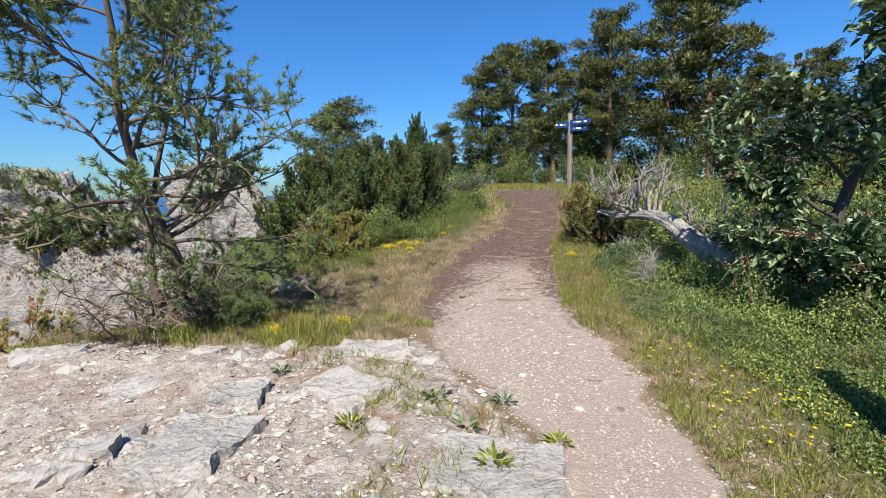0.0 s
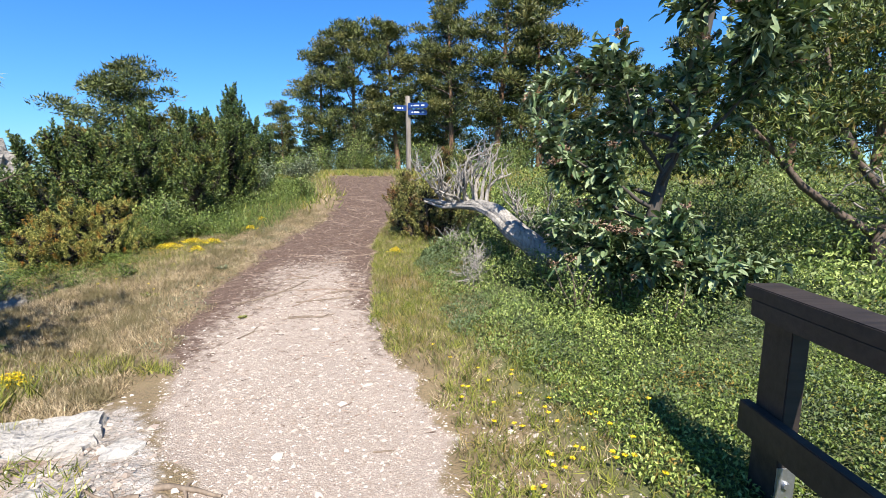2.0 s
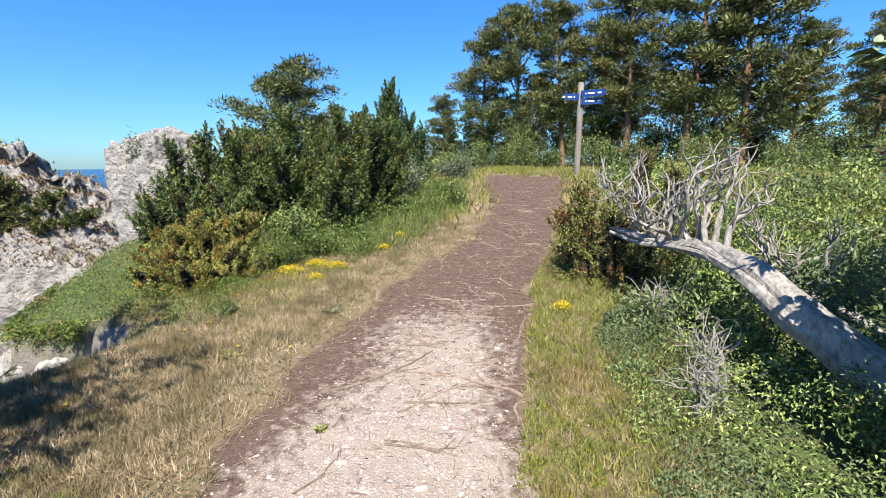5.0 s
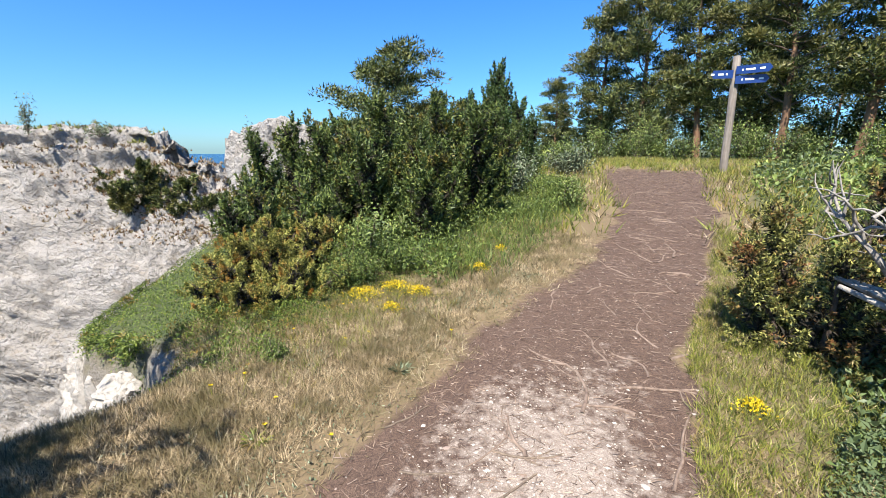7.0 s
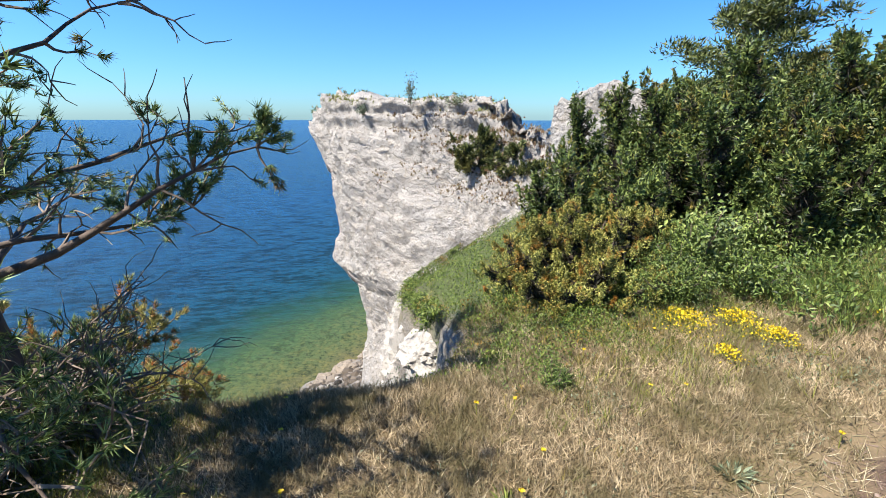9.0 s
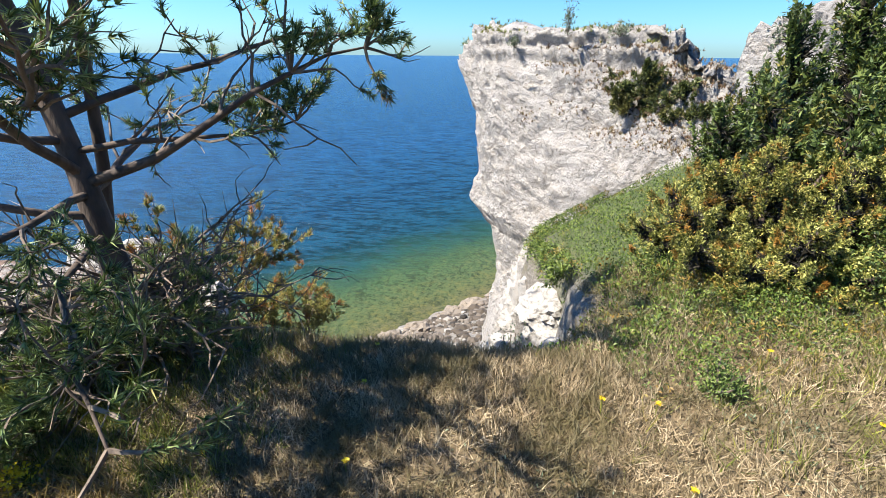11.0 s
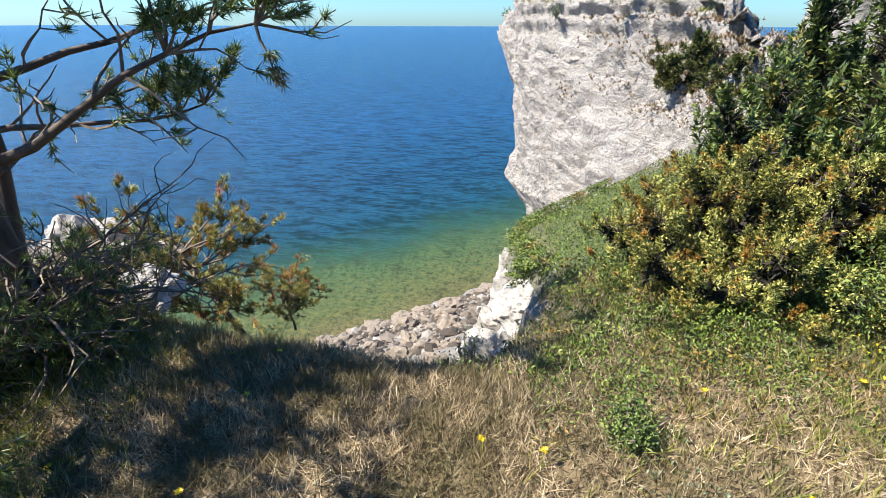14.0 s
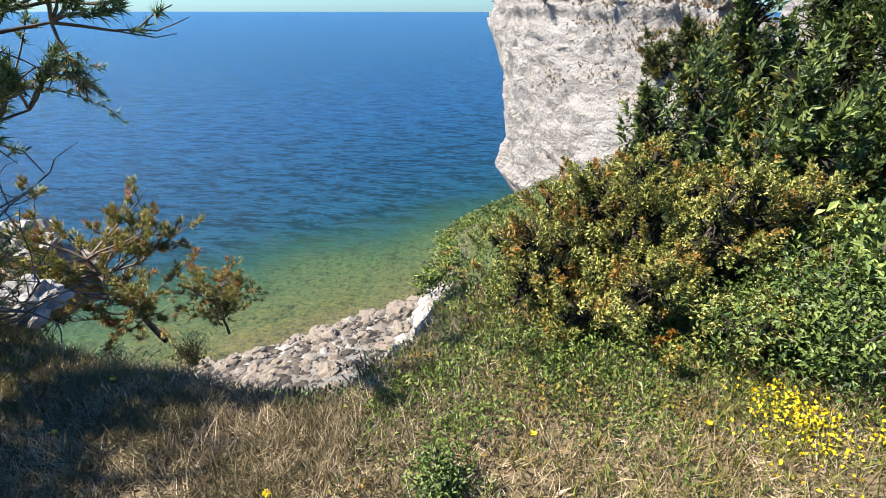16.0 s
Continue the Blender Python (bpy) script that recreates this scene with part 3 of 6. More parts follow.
def rock_mesh(size, seed, rough=0.25, sub=4, flat=0.0, fine=0.06):
    """An uneven boulder as a bmesh, about size across in x, y and z."""
    b = bmesh.new()
    bmesh.ops.create_icosphere(b, subdivisions=sub, radius=0.5)
    off = seed * 3.7
    for q in b.verts:
        n = q.co.normalized()
        r = 1 + rough * noise.fractal(n * 1.6 + Vector((off, 0, -off)), 0.8, 2.0, 4) + fine * noise.fractal(n * 7 + Vector((0, off, off)), 0.6, 2.2, 4)
        cell = noise.voronoi(n * 1.3 + Vector((off, off, 0)))[0]
        r += rough * 0.9 * (cell[1] - cell[0] - 0.25)
        c = n * r * 0.5
        if flat and c.z > flat:
            c.z = flat + (c.z - flat) * 0.2
        q.co = Vector((c.x * size[0], c.y * size[1], c.z * size[2]))
    return b


def build_crag():
    """The overhanging limestone headland: rings stacked from its foot to its top."""
    axis, back, root = np.array([0.82, 0.57]), np.array([-0.57, 0.82]), np.array([-33.7, 9.2])
    zs_k = [-32, -22, -19, -15.7, -13, -10.5, -9.2, -7.7, -4.8, -3.2, -2.1, -0.1, 1.5, 2.3, 2.75]
    left = [-0.9, -0.9, -1.0, -1.2, -1.7, -2.7, -4.8, -4.0, -4.2, -4.4, -5.8, -7.6, -7.4, -6.4, -5.1]
    right = [24, 24, 24, 24, 23, 22, 21, 20, 18, 15.8, 14.2, 11.2, 9.6, 8.8, 7.6]
    front = [-3.5, -2.5, -1.4, -0.2, 0.1, 0.1, -0.4, 0.0, 0.1, 0.4, 0.5, 0.9, 1.9, 2.5, 3.0]
    side = []
    nz, na = 200, 420
    zz = np.concatenate([np.linspace(-30, -14, 24, endpoint=False), np.linspace(-14, 2.75, nz - 24)])
    v = np.zeros((nz + 1, na, 3))
    w = np.concatenate([np.linspace(0, 0.8 * np.pi, 70, endpoint=False), np.linspace(0.8 * np.pi, 2 * np.pi, na - 70, endpoint=False)])
    for k, z in enumerate(zz):
        l, r, f0 = (np.interp(z, zs_k, q) for q in (left, right, front))
        b0 = 6.5 - 0.5 * max(z, 0)
        cu, cb, hu, hb = (l + r) / 2, (f0 + b0) / 2, (r - l) / 2, (b0 - f0) / 2
        c, s = np.cos(w), np.sin(w)
        e = 0.55
        u = cu + hu * np.sign(c) * np.abs(c) ** e
        b = cb + hb * np.sign(s) * np.abs(s) ** e
        nu, nb = np.sign(c) * np.abs(c) ** (2 - e) / hu, np.sign(s) * np.abs(s) ** (2 - e) / hb
        side.append(unit(np.stack([axis[0] * nu + back[0] * nb, axis[1] * nu + back[1] * nb, 0 * nu + 0.25], 1)))
        # the slope at the landward end leans back
        b = b + np.clip(u - 3.0, 0, 12) * np.clip(z + 4.5, 0, 5) * 0.055 * (b < cb)
        v[k, :, 0] = root[0] + axis[0] * u + back[0] * b
        v[k, :, 1] = root[1] + axis[1] * u + back[1] * b
        v[k, :, 2] = z
    v[nz] = v[nz - 1].mean(0) * 1.0
    v[nz, :, 2] = 2.6
    flat = v.reshape(-1, 3)
    outward = np.concatenate([*side, side[-1]])
    big = grow(flat, 1.0, 0.22, 3.1, 3)
    mid_n = grow(flat, 1.0, 0.8, 8.2, 3)
    fine = grow(flat, 1.0, 2.2, 1.7, 3)
    strata = np.sin(flat[:, 2] * 6.0 + 2.5 * big) * np.clip((flat[:, 2] - 0.2) / 1.2, 0, 1)
    cells = np.array([noise.voronoi(Vector((p[0] * 0.34, p[1] * 0.34, p[2] * 0.5)))[0] for p in flat])
    amount = 0.7 * big + 0.45 * mid_n + 0.34 * np.abs(fine) + 0.10 * fine + 0.30 * strata + 0.7 * np.clip(cells[:, 1] - cells[:, 0], 0, 0.3)
    for scale, size, lift in ((0.8, 0.16, 1.7), (2.0, 0.13, 1.5)):
        near = [noise.voronoi(Vector((p[0] * scale, p[1] * scale, p[2] * scale * lift)) + noise.noise_vector(Vector(p) * 0.9) * 0.35)[1][0] for p in flat]
        amount += size * (np.array([abs(math.sin(q.x * 12.9 + q.y * 78.2 + q.z * 37.7)) for q in near]) - 0.5)
    pit = np.array([noise.voronoi(Vector((p[0] * 0.55, p[1] * 0.55, p[2] * 0.9)))[0][0] for p in flat])
    amount -= 0.5 * np.clip(0.18 - pit, 0, 1) / 0.18 * np.clip((1.5 - flat[:, 2]) / 2, 0, 1)
    amount[-na:] = 0
    flat = flat + outward * amount[:, None]
    flat[:-na, 2] += 0.15 * fine[:-na] + 0.25 * big[:-na]
    i, j = np.meshgrid(np.arange(nz), np.arange(na), indexing="ij")
    k = (j + 1) % na
    f = np.stack([i * na + j, i * na + k, (i + 1) * na + k, (i + 1) * na + j], -1).reshape(-1, 4)
    ob = part("cliff_headland", (flat, f), M["crag"], smooth=True)
    ob.data.update()
    nor = np.zeros(len(flat) * 3, np.float32)
    ob.data.vertices.foreach_get("normal", nor)
    nor = nor.reshape(-1, 3)
    u = (flat[:, :2] - root) @ axis
    ledge = (nor[:, 2] > 0.42) & (flat[:, 2] > -3.0) & (flat[:, 2] < 1.8) & (u > 1.5) & (u < 14)
    top = (nor[:, 2] > 0.6) & (flat[:, 2] > 1.9)
    return tagged(ob, "pale overhanging limestone sea cliff with ledges and holes", "cliff", kind="structure"), flat[ledge], flat[top]


crag, crag_ledge, crag_top = build_crag()


def boulder(name, place_, size, seed, mat, label, turn=0.0, category="rock", group="", rough=0.25, sub=4, flat=0.0):
    ob = part(name, rock_mesh(size, seed, rough, sub, flat), mat, smooth=False)
    ob.matrix_basis = pose(*place_, 0, 0, turn)
    return tagged(ob, label, category, group)


boulder("rock_pinnacle", (-16.9, 17.3, -0.6), (3.9, 3.2, 8.6), 5.0, M["crag"], "pale limestone pinnacle standing behind the junipers", 30, rough=0.3, sub=5, flat=0.36)

def pebbles(p, size, rs):
    if size < 0.02:
        v0 = np.array([(0.5, 0, 0), (0, 0.5, 0), (-0.5, 0, 0), (0, -0.5, 0), (0.1, 0.12, 0.45), (-0.14, -0.08, 0.42)])
        f0 = np.array([(0, 1, 4), (1, 2, 4), (2, 5, 4), (2, 3, 5), (3, 0, 5), (0, 4, 5)])
    else:
        b = bmesh.new()
        bmesh.ops.create_icosphere(b, subdivisions=1, radius=0.5)
        v0 = np.array([q.co for q in b.verts])
        b.verts.index_update()
        f0 = np.array([[q.index for q in fc.verts] for fc in b.faces])
        b.free()
    n = len(p)
    s = size * np.exp(rs.normal(0, 0.45, (n, 1, 1))) * np.stack([rs.uniform(0.8, 1.5, n), rs.uniform(0.7, 1.1, n), rs.uniform(0.4, 0.7, n)], 1)[:, None]
    a = rs.uniform(0, 6.28, n)
    v = v0[None] * (1 + rs.normal(0, 0.13, (n, len(v0), 1))) * s
    c, si = np.cos(a)[:, None], np.sin(a)[:, None]
    w = np.stack([v[..., 0] * c - v[..., 1] * si, v[..., 0] * si + v[..., 1] * c, v[..., 2]], -1) + p[:, None]
    return w.reshape(-1, 3), (f0[None] + np.arange(n)[:, None, None] * len(v0)).reshape(-1, 3)


# ---- trees ----
def crown_points(line, n, start, spread, rs):
    """Points and ways scattered along the outer part of a limb."""
    t = rs.uniform(start, 1, n) * (len(line) - 1)
    i = np.minimum(t.astype(int), len(line) - 2)
    p = line[i] + (line[i + 1] - line[i]) * (t - i)[:, None]
    way = unit(line[i + 1] - line[i])
    return p + rs.normal(0, spread, (n, 3)), way


def near_pine():
    """The wind-bent pine at the cliff's edge."""
    rs = np.random.default_rng(31)
    at = np.array([-3.9, 5.22, ground_at(-3.9, 5.22) - 0.05])
    e = thing("pine_tree", at, "wind-bent pine with bare lower branches beside the cliff edge", "tree")
    trunk = np.array([(0, 0, 0), (0.05, 0.06, 0.25), (0.1, 0.13, 0.55), (0.02, 0.02, 1.0), (-0.06, -0.12, 1.5), (-0.05, -0.25, 2.1), (0.06, -0.3, 2.8), (0.1, -0.4, 3.5), (0.05, -0.45, 4.0)])
    part("trunk", tube(trunk, [0.105, 0.08, 0.066, 0.055, 0.045, 0.036, 0.027, 0.017, 0.006], 9), M["bark"], e, smooth=True)
    stem2 = np.array([(0.02, 0.0, 0.05), (-0.1, -0.06, 0.5), (-0.16, 0.0, 1.0), (-0.1, 0.12, 1.7), (0.05, 0.25, 2.4), (0.15, 0.3, 3.0)])
    part("trunk", tube(stem2, [0.045, 0.038, 0.031, 0.024, 0.016, 0.006], 8), M["bark"], e, smooth=True)
    specs = [(0.95, (0.1, 1.2, 0.24), 1.55, 0.034), (1.1, (0.0, 1.3, 0.5), 1.1, 0.022), (1.0, (0.95, 0.15, 0.35), 1.8, 0.034), (1.25, (-0.8, 0.7, 0.3), 1.5, 0.028), (1.3, (0.5, -1.0, 0.25), 1.6, 0.03),
             (1.5, (0.95, 0.3, 0.35), 1.9, 0.03), (1.75, (0.95, -0.1, 0.4), 1.8, 0.028), (2.0, (0.9, 0.35, 0.45), 1.8, 0.026), (1.6, (-0.9, -0.5, 0.3), 1.5, 0.026), (1.8, (0.3, 1.0, 0.5), 1.2, 0.024), (1.9, (1.0, -0.4, 0.35), 1.6, 0.026), (2.1, (-0.6, 0.8, 0.5), 1.1, 0.02),
             (2.3, (0.9, 0.5, 0.5), 1.8, 0.024), (2.6, (0.95, 0.2, 0.5), 1.6, 0.022), (2.5, (-0.2, -1.0, 0.4), 1.2, 0.02), (2.7, (0.6, 0.9, 0.6), 1.0, 0.018), (2.9, (-0.8, -0.2, 0.6), 1.0, 0.018), (3.1, (0.8, -0.5, 0.7), 0.9, 0.015),
             (3.4, (0.2, 0.6, 0.8), 0.7, 0.012), (0.9, (-1.0, -0.6, 0.2), 1.6, 0.03), (0.5, (0.9, -0.8, 0.2), 1.3, 0.028), (0.7, (0.95, 0.5, 0.1), 1.6, 0.024), (0.8, (1.0, -0.3, 0.25), 1.6, 0.028), (0.9, (1.0, 0.35, 0.12), 1.7, 0.026), (1.15, (1.0, 0.05, 0.2), 1.9, 0.026), (1.35, (0.9, 0.45, 0.2), 1.7, 0.024), (2.2, (0.4, -1.0, 0.5), 1.4, 0.02)]
    tips, ways, twigs = [], [], []
    for h, d, ln, r in specs:
        p0 = np.array([np.interp(h, trunk[:, 2], trunk[:, k]) for k in range(3)])
        ln *= 0.82 if d[0] > 0.85 else 1.0
        line = limb(p0, d, ln, 8, 0.28, 0.03, rs)
        part("branch", tube(line, np.linspace(r * 0.82, 0.005, 9), 6), M["bark"], e, smooth=True)
        if d[1] > 1.1:
            for _ in range(13):
                k = rs.integers(6, 9)
                tw = limb(line[k], unit(line[k] - line[k - 1]) * 0.5 + rs.normal(0, 0.5, 3) + np.array([0, 0.2, 0.6]), rs.uniform(0.18, 0.34), 4, 0.35, 0.1, rs)
                twigs.append(tube(tw, np.linspace(0.008, 0.003, 5), 4))
                c, w = crown_points(tw, 17, 0.45, 0.014, rs)
                tips.append(c), ways.append(w)
        low = (h < 0.75 and d[0] < 0.9) or (d[1] > 0.65 and d[0] < 0.55 and h < 2.2)
        for _ in range(8 if low else 26 if h > 1.85 else 12):
            k = rs.integers(2, 9)
            tw = limb(line[k], unit(line[k] - line[k - 1]) + rs.normal(0, 0.7, 3) + np.array([0, 0, 0.25]), ln * rs.uniform(0.16, 0.4), 5, 0.5, 0.04, rs)
            twigs.append(tube(tw, np.linspace(0.009, 0.0025, 6), 4))
            for _ in range(2):
                k2 = rs.integers(2, 6)
                t3 = limb(tw[k2], unit(tw[k2] - tw[k2 - 1]) + rs.normal(0, 0.6, 3), ln * rs.uniform(0.08, 0.18), 3, 0.4, 0.05, rs)
                twigs.append(tube(t3, np.linspace(0.005, 0.002, 4), 3))
                if rs.random() < (0.3 if low else 0.9):
                    c, w = crown_points(t3, 6, 0.2, 0.01, rs)
                    tips.append(c), ways.append(w)
            if rs.random() < (0.25 if low else 0.95):
                c, w = crown_points(tw, 9, 0.4, 0.012, rs)
                tips.append(c), ways.append(w)
    part("twig_spray", cat(twigs), M["twig"], e)
    c, w = np.concatenate(tips), np.concatenate(ways)
    part("needles", blades(c, w, 12, 0.062, 0.007, 0.6, rs), M["pine_needle"], e)
    # the tangle of dead, low branches round its foot
    for _ in range(64):
        a = rs.uniform(0, 6.28) if _ % 2 else rs.uniform(0.2, 1.7)
        line = limb((0.25 * np.cos(a) - 0.1, 0.2 * np.sin(a) - 0.1, rs.uniform(0.0, 0.45)), (np.cos(a), np.sin(a) - 0.25, rs.uniform(-0.1, 0.35)), rs.uniform(0.4, 0.95), 7, 0.5, 0.0, rs)
        fine = [tube(limb(line[k], rs.normal(0, 1, 3), 0.32, 4, 0.6, 0, rs), np.linspace(0.005, 0.0015, 5), 3) for k in rs.integers(1, 8, 10)]
        b = part("dead_branch", tube(line, np.linspace(0.013, 0.003, 8), 5), M["twig"], e)
        part("twig_spray", cat(fine), M["twig"], b)
    return e


def shrub_pine(at, size, seed, mat, label, tufts=240):
    """A small, open young pine."""
    rs = np.random.default_rng(seed)
    e = thing("young_pine", at, label, "tree")
    trunk = limb((0, 0, 0), (0.05, 0, 1), size * 0.8, 6, 0.2, 0.1, rs)
    part("trunk", tube(trunk, np.linspace(0.035, 0.01, 7) * size / 1.5, 7), M["bark"], e, smooth=True)
    tips, ways, tw = [], [], []
    for k in range(32):
        a = k * 2.4 + rs.uniform(-0.4, 0.4)
        h = rs.integers(2, 7)
        line = limb(trunk[h], (np.cos(a), np.sin(a), rs.uniform(0.1, 0.55)), size * rs.uniform(0.35, 0.7), 6, 0.35, 0.06, rs)
        part("branch", tube(line, np.linspace(0.014, 0.004, 7) * size / 1.5, 5), M["twig"], e)
        for _ in range(6):
            q = rs.integers(2, 7)
            t2 = limb(line[q], unit(line[q] - line[q - 1]) + rs.normal(0, 0.6, 3) + np.array([0, 0, 0.4]), size * rs.uniform(0.1, 0.25), 4, 0.4, 0.05, rs)
            tw.append(tube(t2, np.linspace(0.005, 0.002, 5), 3))
            c, w = crown_points(t2, max(2, tufts // 70), 0.3, 0.014, rs)
            tips.append(c), ways.append(w)
    part("twig_spray", cat(tw), M["twig"], e)
    part("needles", blades(np.concatenate(tips), np.concatenate(ways) + np.array([0, 0, 0.3]), 22, 0.036 + 0.02 * size, 0.0026 + 0.0028 * size, 0.5, rs), mat, e)
    return e


def far_pine_parts(seed, tall, width, bare=0.35, n=40, fine=1.0):
    """Meshes of a tall old pine: trunk, limbs and a ragged crown of dense rounded clumps. fine: the needles' size."""
    rs = np.random.default_rng(seed)
    trunk = limb((0, 0, -0.3), (rs.normal(0, 0.04), rs.normal(0, 0.04), 1), tall, 9, 0.07, 0.2, rs)
    t = tube(trunk, np.linspace(0.19, 0.04, 10) * tall / 10, 9)
    limbs, c, w = [], [], []
    for k in range(n):
        h = bare + (1 - bare) * (k + rs.random()) / n
        i = min(int(h * 9), 8)
        p0 = trunk[i] + (trunk[i + 1] - trunk[i]) * (h * 9 - i)
        a = k * 2.399 + rs.uniform(-0.5, 0.5)
        shape = np.sin(np.pi * min(1, 0.2 + 0.8 * ((h - bare) / (1 - bare)))) ** 0.6
        ln = width * max(0.3, shape) * rs.uniform(0.5, 1.15)
        line = limb(p0, (np.cos(a), np.sin(a), rs.uniform(0.0, 0.5)), ln, 6, 0.25, 0.05, rs)
        limbs.append(tube(line, np.linspace(0.05, 0.012, 7) * tall / 10, 5))
        for q in (3, 4, 5, 6, 6):
            tip = line[q] + rs.normal(0, 1, 3) * np.array([0.2, 0.2, 0.1]) * width / 2.2 + np.array([0, 0, 0.05 * width])
            m = 105
            d = unit(rs.normal(0, 1, (m, 3)) + np.array([0, 0, 0.35]))
            size = width * rs.uniform(0.12, 0.24)
            c.append(tip + d * np.array([1, 1, 0.55]) * size * rs.random((m, 1)) ** 0.4)
            w.append(d * np.array([1, 1, 0.7]) + np.array([0, 0, 0.5]))
    return mesh_of("trunk", t, M["pine_upper"], True), mesh_of("limb_spread", cat(limbs), M["bark"], True), mesh_of("crown", blades(np.concatenate(c), np.concatenate(w), 1, 0.23 * fine, 0.068 * fine, 0.5, rs), M["far_needle"])


def place_far_pine(meshes, at, turn, scale, label, group="pines behind the path"):
    e = thing("pine_tree", at, label, "tree", group)
    e.matrix_basis = pose(*at, 0, 0, turn) @ Matrix.Diagonal((scale, scale, scale, 1))
    for me in meshes:
        o = new(me.name.split(".")[0], me)
        o.parent = e
        if o.name.startswith("limb_spread"):
            o["kind"] = "stuff"
    return e


def plume_points(p0, way, length, r, n, rs):
    """Points and ways on one tapering plume of sprigs."""
    u = rs.random(n) ** 0.8
    d = unit(rs.normal(0, 1, (n, 3)))
    fat = r * (0.35 + 0.65 * np.sin(np.pi * np.clip(0.2 + 0.75 * u, 0, 1))) * np.clip(1.25 * (1.02 - u), 0.1, 1) ** 0.5
    bend = np.array([0, 0, 0.18 * length]) * (u ** 2)[:, None]
    return p0 + way * (length * u)[:, None] + bend + d * (fat * rs.random(n) ** 0.35)[:, None], d * 0.75 + way * 0.85


def juniper(at, stems, mat, label, sprig=0.05, wide=0.014, plume=0.3, fat=0.07, n_plume=90, cover=26.0, seed=0, name="juniper_bush", lean=0.25, upright=0.9, group=""):
    """A juniper: upright stems, each clothed in ragged plumes of short prickly sprigs. stems: x, y, height, radius; cover: plumes for a square metre."""
    rs = np.random.default_rng(seed)
    e = thing(name, at, label, "bush", group)
    cs, ws, ic, iw = [], [], [], []
    for x, y, h, r in stems:
        line = limb((x * 0.5, y * 0.5, 0), (x * lean + rs.normal(0, 0.05), y * lean + rs.normal(0, 0.05), 1.0), h, 6, 0.1, 0.1, rs)
        line[:, 0] += np.linspace(0, x * 0.5, 7)
        line[:, 1] += np.linspace(0, y * 0.5, 7)
        part("stem", tube(line, np.linspace(0.03, 0.006, 7), 5), M["bark"], e)
        count = max(6, int(cover * 3.14 * r * 2 * h))
        for k in range(count):
            f = (k + rs.random()) / count
            i = min(int(f * 6), 5)
            p0 = line[i] + (line[i + 1] - line[i]) * (f * 6 - i)
            a = rs.uniform(0, 6.28)
            out = np.array([np.cos(a), np.sin(a), 0.0])
            way = unit(out * rs.uniform(0.5, 1.2) + np.array([0, 0, upright * rs.uniform(0.5, 1.4) + 0.8 * f]))
            reach = r * (1.0 - 0.75 * f ** 2.2) * (rs.uniform(0.4, 1.3) if k % 4 else rs.uniform(0.1, 0.5))
            ln = plume * rs.uniform(0.6, 1.35)
            c, w = plume_points(p0 + out * reach - way * ln * 0.35, way, ln, fat * rs.uniform(0.7, 1.35), n_plume, rs)
            c[:, 2] = np.maximum(c[:, 2], 0.01)
            cs.append(c), ws.append(w)
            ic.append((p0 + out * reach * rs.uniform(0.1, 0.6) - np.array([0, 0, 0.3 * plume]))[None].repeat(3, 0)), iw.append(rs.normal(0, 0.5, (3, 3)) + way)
    # added dark twig blades that stand in for shade within the bush
    inner = part("interior_shade", blades(np.concatenate(ic), np.concatenate(iw), 5, plume * 0.55, fat * 0.5, 0.6, rs), M["inner"], e, "near-black inner twigs standing in for interior shade")
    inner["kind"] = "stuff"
    part("foliage", blades(np.concatenate(cs), np.concatenate(ws), 1, sprig, wide, 0.45, rs), mat, e)
    return e


